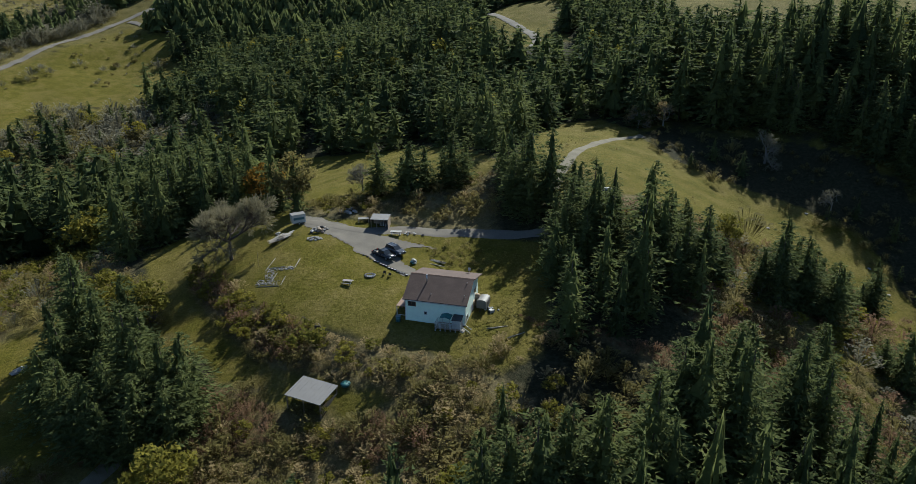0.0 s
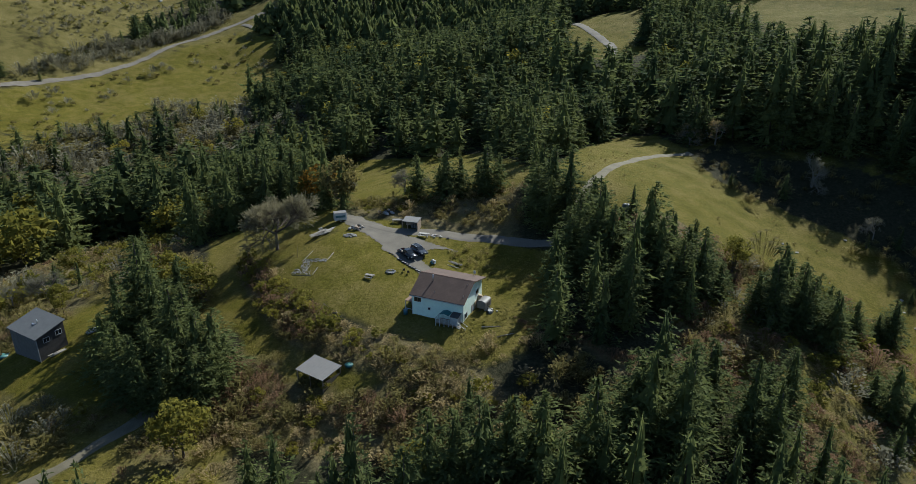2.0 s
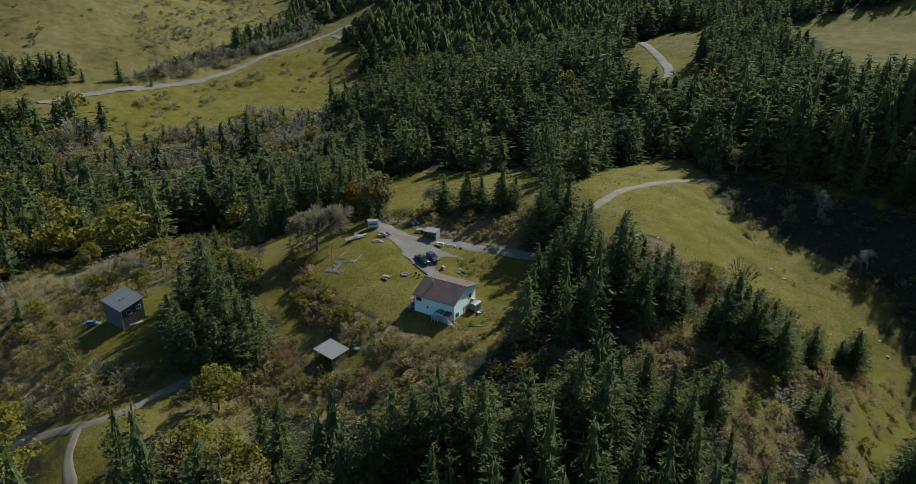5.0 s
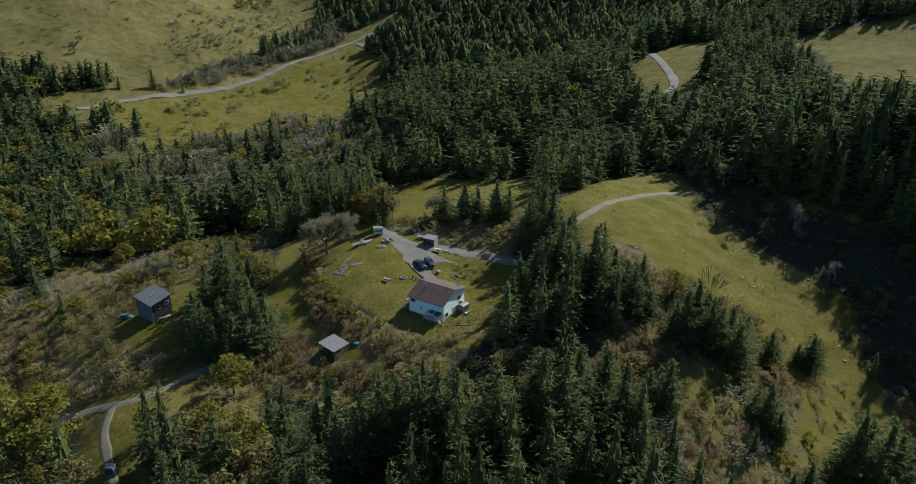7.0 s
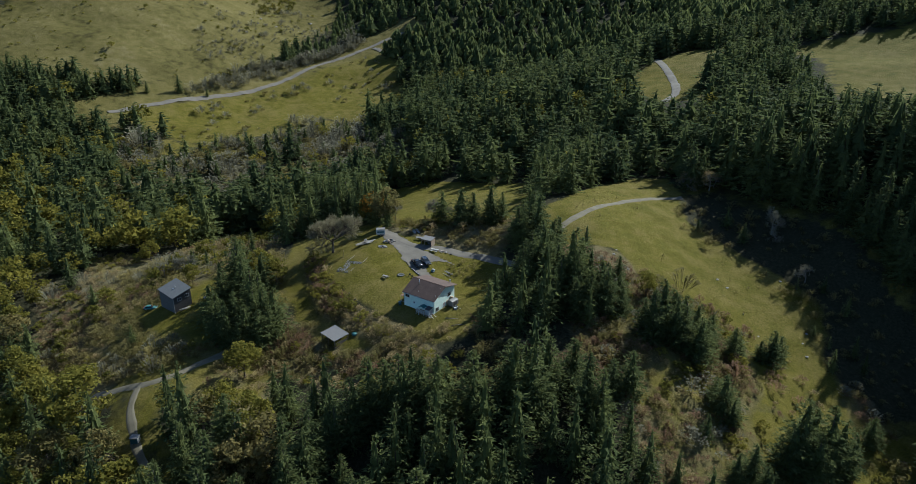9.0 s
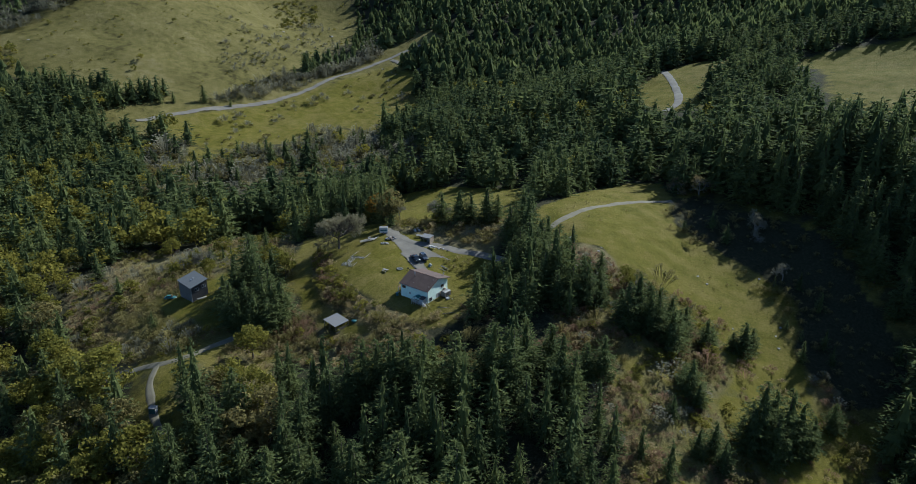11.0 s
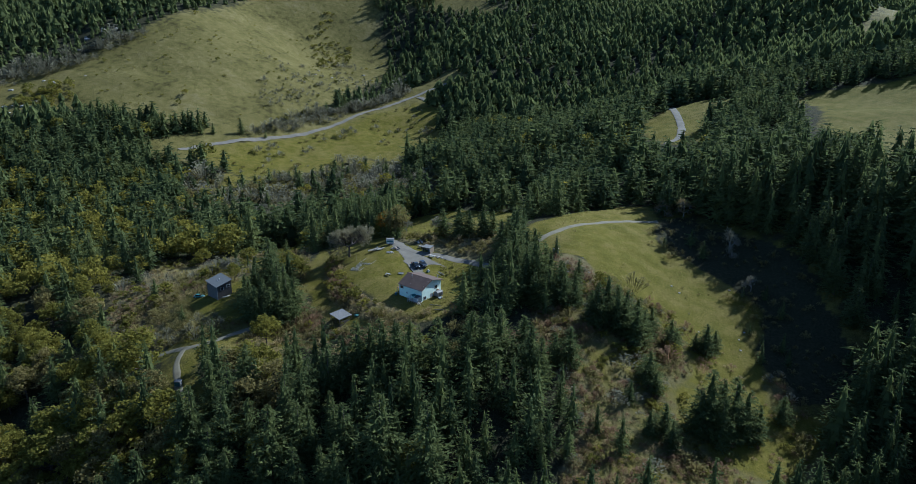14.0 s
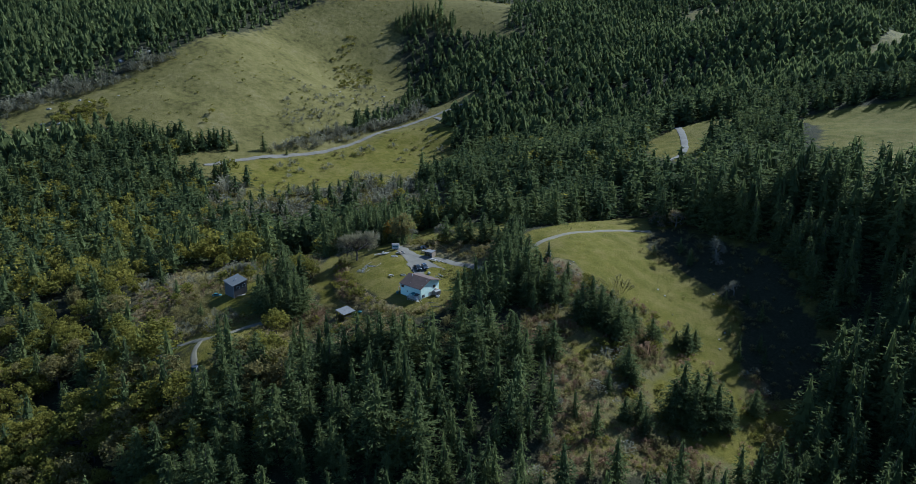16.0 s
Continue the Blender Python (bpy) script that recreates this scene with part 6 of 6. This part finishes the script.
shrubs("bank_tufts", "rank yellow-brown tussocks on the bank by the drive", [[(12, 19), (18, 6), (26, 0), (38, 6), (33, 17)]], 1.3, M_BROOM, 0.75, 83, BUSH, 0.7, 0.6)
shrubs("bank_brush", "olive and tan bushes on the bank above the drive", [[(8, 28), (8, 37), (16, 47), (25, 43), (29, 30), (22, 27)]], 2.5, M_BROOM, 2.0, 86, ROUND, 0.85)
shrubs("bramble", "reddish brown bare brambles", [RED_1, RED_2, RED_3], 1.2, M_RED, 1.3, 53, TWIGGY)
shrubs("low_brush", "olive brush in the lower clearings", OPEN_BRUSH, 2.4, M_BROOM, 1.8, 54, BUSH, 0.85, 0.65)
shrubs("low_green_brush", "green rounded bushes in the lower clearings", [LOW_LEFT, WEST_OPEN], 3.4, M_OLIVE, 3.2, 58, ROUND, 0.6, 0.5)
shrubs("low_tan_brush", "dry tan brush in the lower clearings", OPEN_BRUSH, 2.0, M_TAN, 1.1, 59, BUSH, 0.7, 0.75)
shrubs("low_bramble", "reddish brown brambles in the lower clearings", OPEN_BRUSH, 2.0, M_RED, 1.1, 60, TWIGGY, 0.8, 0.85)
shrubs("rough_bramble", "reddish brown brambles on the rough slope", [ROUGH], 2.0, M_RED, 1.3, 70, BUSH, 0.85, 0.5)
shrubs("rough_bushes", "olive bushes on the rough slope", [ROUGH], 4.2, M_OLIVE, 2.6, 71, ROUND, 0.6, 0.55)
shrubs("rough_grey_brush", "grey leafless brush on the rough slope", [ROUGH], 4.6, M_GREY, 2.2, 72, BUSH, 0.5, 0.6)
shrubs("meadow_edge_brush", "olive brush along the meadow's shaded edge", [[(90, 58), (107, 50), (121, 40), (120, 34), (126, 34), (128, 46), (112, 58), (96, 66)], [(133, 8), (148, 14), (152, 20), (151, 30), (140, 22)]], 3.6, M_BROOM, 2.0, 73, BUSH, 0.7, 0.6)
shrubs("shaded_brush", "dark brush in the shade below the firs", [SHADE_GAP], 3.0, M_BROOM, 1.5, 75, BUSH, 0.6, 0.3)
shrubs("low_grey_brush", "grey leafless brush in the lower clearings", [LOW_LEFT, WEST_OPEN], 3.6, M_GREY, 2.4, 55, TWIGGY, 0.6, 0.6)
shrubs("valley_brush", "grey leafless thickets along the valley", [BRUSH_BELT, VALLEY_WOOD], 5.2, M_GREY, 5.0, 56, BUSH, 0.8, 0.4)
shrubs("valley_green_brush", "olive thickets along the valley", [BRUSH_BELT, VALLEY_WOOD], 5.2, M_BROOM, 4.6, 61, ROUND, 0.7, 0.4)
shrubs("meadow_foot_brush", "pale grey thickets at the meadow's foot", [WEST_EDGE], 8.0, M_GREY, 5.5, 74, BUSH, 0.75, 0.5)
shrubs("road_scrub", "grey leafless trees above the hillside road", [ROAD_SCRUB], 5.0, M_GREY, 6.0, 62, BUSH, 0.8)
shrubs("ridge_scrub", "grey scrub along the ridge", [RIDGE_SCRUB], 7.0, M_GREY, 8.0, 63, BUSH, 0.8)
shrubs("hill_scrub", "scattered low scrub on the dry hillside", [HILL], 7.5, M_OLIVE, 2.4, 64, ROUND, 0.45, 0.75)
shrubs("hillside_scrub", "grey-brown scrub and rocks on the broken hillside", [HILL_EAST], 6.0, M_GREY, 3.2, 84, BUSH, 0.6, 0.55)
shrubs("hillside_bushes", "dark green bushes on the broken hillside", [HILL_EAST], 9.0, M_OLIVE, 3.6, 85, ROUND, 0.5, 0.65)
shrubs("gully_brush", "dark olive bushes in the gully of the hillside", [GULLY], 7.5, M_OLIVE, 6.0, 66, ROUND, 0.75)
shrubs("hill_thicket", "dark green thicket on the hill's shoulder", [HILL_THICKET], 6.5, M_OLIVE, 8.0, 67, ROUND, 0.9)
shrubs("hill_grove", "dark green firs on the crest of the hill", [HILL_TOP], 6.5, M_FIR, 15.0, 68, FIR_LOW, 0.9)
shrubs("meadow_tufts", "low tufts in the meadow", [MEADOW, NORTH_MEADOW], 2.8, M_BROOM, 0.45, 65, BUSH, 0.35, 0.7)


def build_meadow_bushes():
    rng = np.random.RandomState(88)
    grey = [np_mesh("bush", v, f, M_GREY, {"tint": np.full(len(v), 0.5)}) for v, f in BUSH[:2]]
    green = [np_mesh("bush", v, f, M_BROOM, {"tint": np.full(len(v), 0.25)}) for v, f in ROUND[:2]]
    xs, ys = zip(*WEST_MEADOW)
    made = 0
    while made < 85:
        x, y = rng.uniform(min(xs), max(xs)), rng.uniform(min(ys), max(ys))
        if inside(np.array([x]), np.array([y]), WEST_MEADOW)[0] < 6 or value_noise(x, y, 40) < -0.25:
            continue
        if to_line(np.array([x]), np.array([y]), FAR_ROAD)[0] < 10:
            continue
        s = 3.7 * math.exp(rng.normal(0, 0.4))
        pale = rng.uniform() < 0.6
        ob = new("meadow_bush", (grey if pale else green)[rng.randint(2)])
        ob.matrix_world = Matrix.LocRotScale((x, y, z_at(x, y) - 0.1), Euler((0, 0, rng.uniform(0, 6.28))), (s, s, s * 0.85))
        tagged(ob, "pale grey bush in the open meadow" if pale else "small dark green bush in the open meadow", "bush", "bushes of the far meadow")
        made += 1


build_meadow_bushes()


def build_rocks():
    """Outcrops on the banks and the dry hillside."""
    rng = np.random.RandomState(14)
    meshes = []
    for k in range(4):
        bm = rock_bm(700 + k, 1.0, 0.55)
        me = bpy.data.meshes.new("rock")
        bm.to_mesh(me)
        bm.free()
        me.materials.append(M_STONE)
        meshes.append(me)
    for cx, cy, spread, n, size in ((58, 22, 7, 14, 0.5), (-490, 200, 30, 12, 3.0), (-540, 330, 25, 10, 3.0), (-360, 480, 40, 10, 2.0), (100, 38, 10, 8, 0.4)):
        for _ in range(n):
            x, y, s = cx + rng.normal(0, spread), cy + rng.normal(0, spread), size * rng.uniform(0.4, 1.3)
            ob = new("boulder", meshes[rng.randint(4)])
            ob.matrix_world = Matrix.LocRotScale((x, y, z_at(x, y)), Euler((0, 0, rng.uniform(0, 6.28))), (s, s, s))
            tagged(ob, "grey weathered boulder half sunk in dry grass", "rock", "boulders")


build_rocks()


def build_grass():
    """Rank grass tufts over the mown and grazed ground."""
    rng = np.random.RandomState(77)
    models = [tuft_arrays(s, 7, 0.9, 1.0, 0.22) for s in (91, 92, 93)]
    m_grass = foliage("grass_tufts", (0.06, 0.062, 0.012), (0.2, 0.165, 0.045), 0.4)
    polys = [LAWN, EAST_LAWN, STRIP, SHED_CLEARING, CARPORT_CLEARING, BANK]
    x, y = scatter(-82, 45, -38, 40, 0.8, rng)
    keep = zone(x, y, polys, 1.0) > 0.4
    keep &= rng.uniform(0, 1, len(x)) < 0.1 + 0.45 * np.clip(value_noise(x, y, 5), 0, 1) + 0.4 * (x > 20)
    keep &= (inside(x, y, PAD) < -0.5) & (to_line(x, y, DRIVE) > 2.6) & (np.hypot(x - 17, y + 8) > 6.8)
    x, y = x[keep], y[keep]
    z = land(x, y) - 0.03
    s = np.where((x > 22) | (y < -14) | (x < -30), 0.42, 0.2) * np.exp(rng.normal(0, 0.3, len(x)))
    rows = [(rng.randint(3), x[i], y[i], z[i], rng.uniform(0, 6.28), s[i], s[i] * 0.8) for i in range(len(x))]
    tints = 0.45 + 0.45 * value_noise(x, y, 6)
    tagged(new("grass_tufts", join_many(models, rows, "grass_tufts", m_grass, tints)), "tufts of yellow-green grass on the lawn", "grass", kind="stuff")


build_grass()
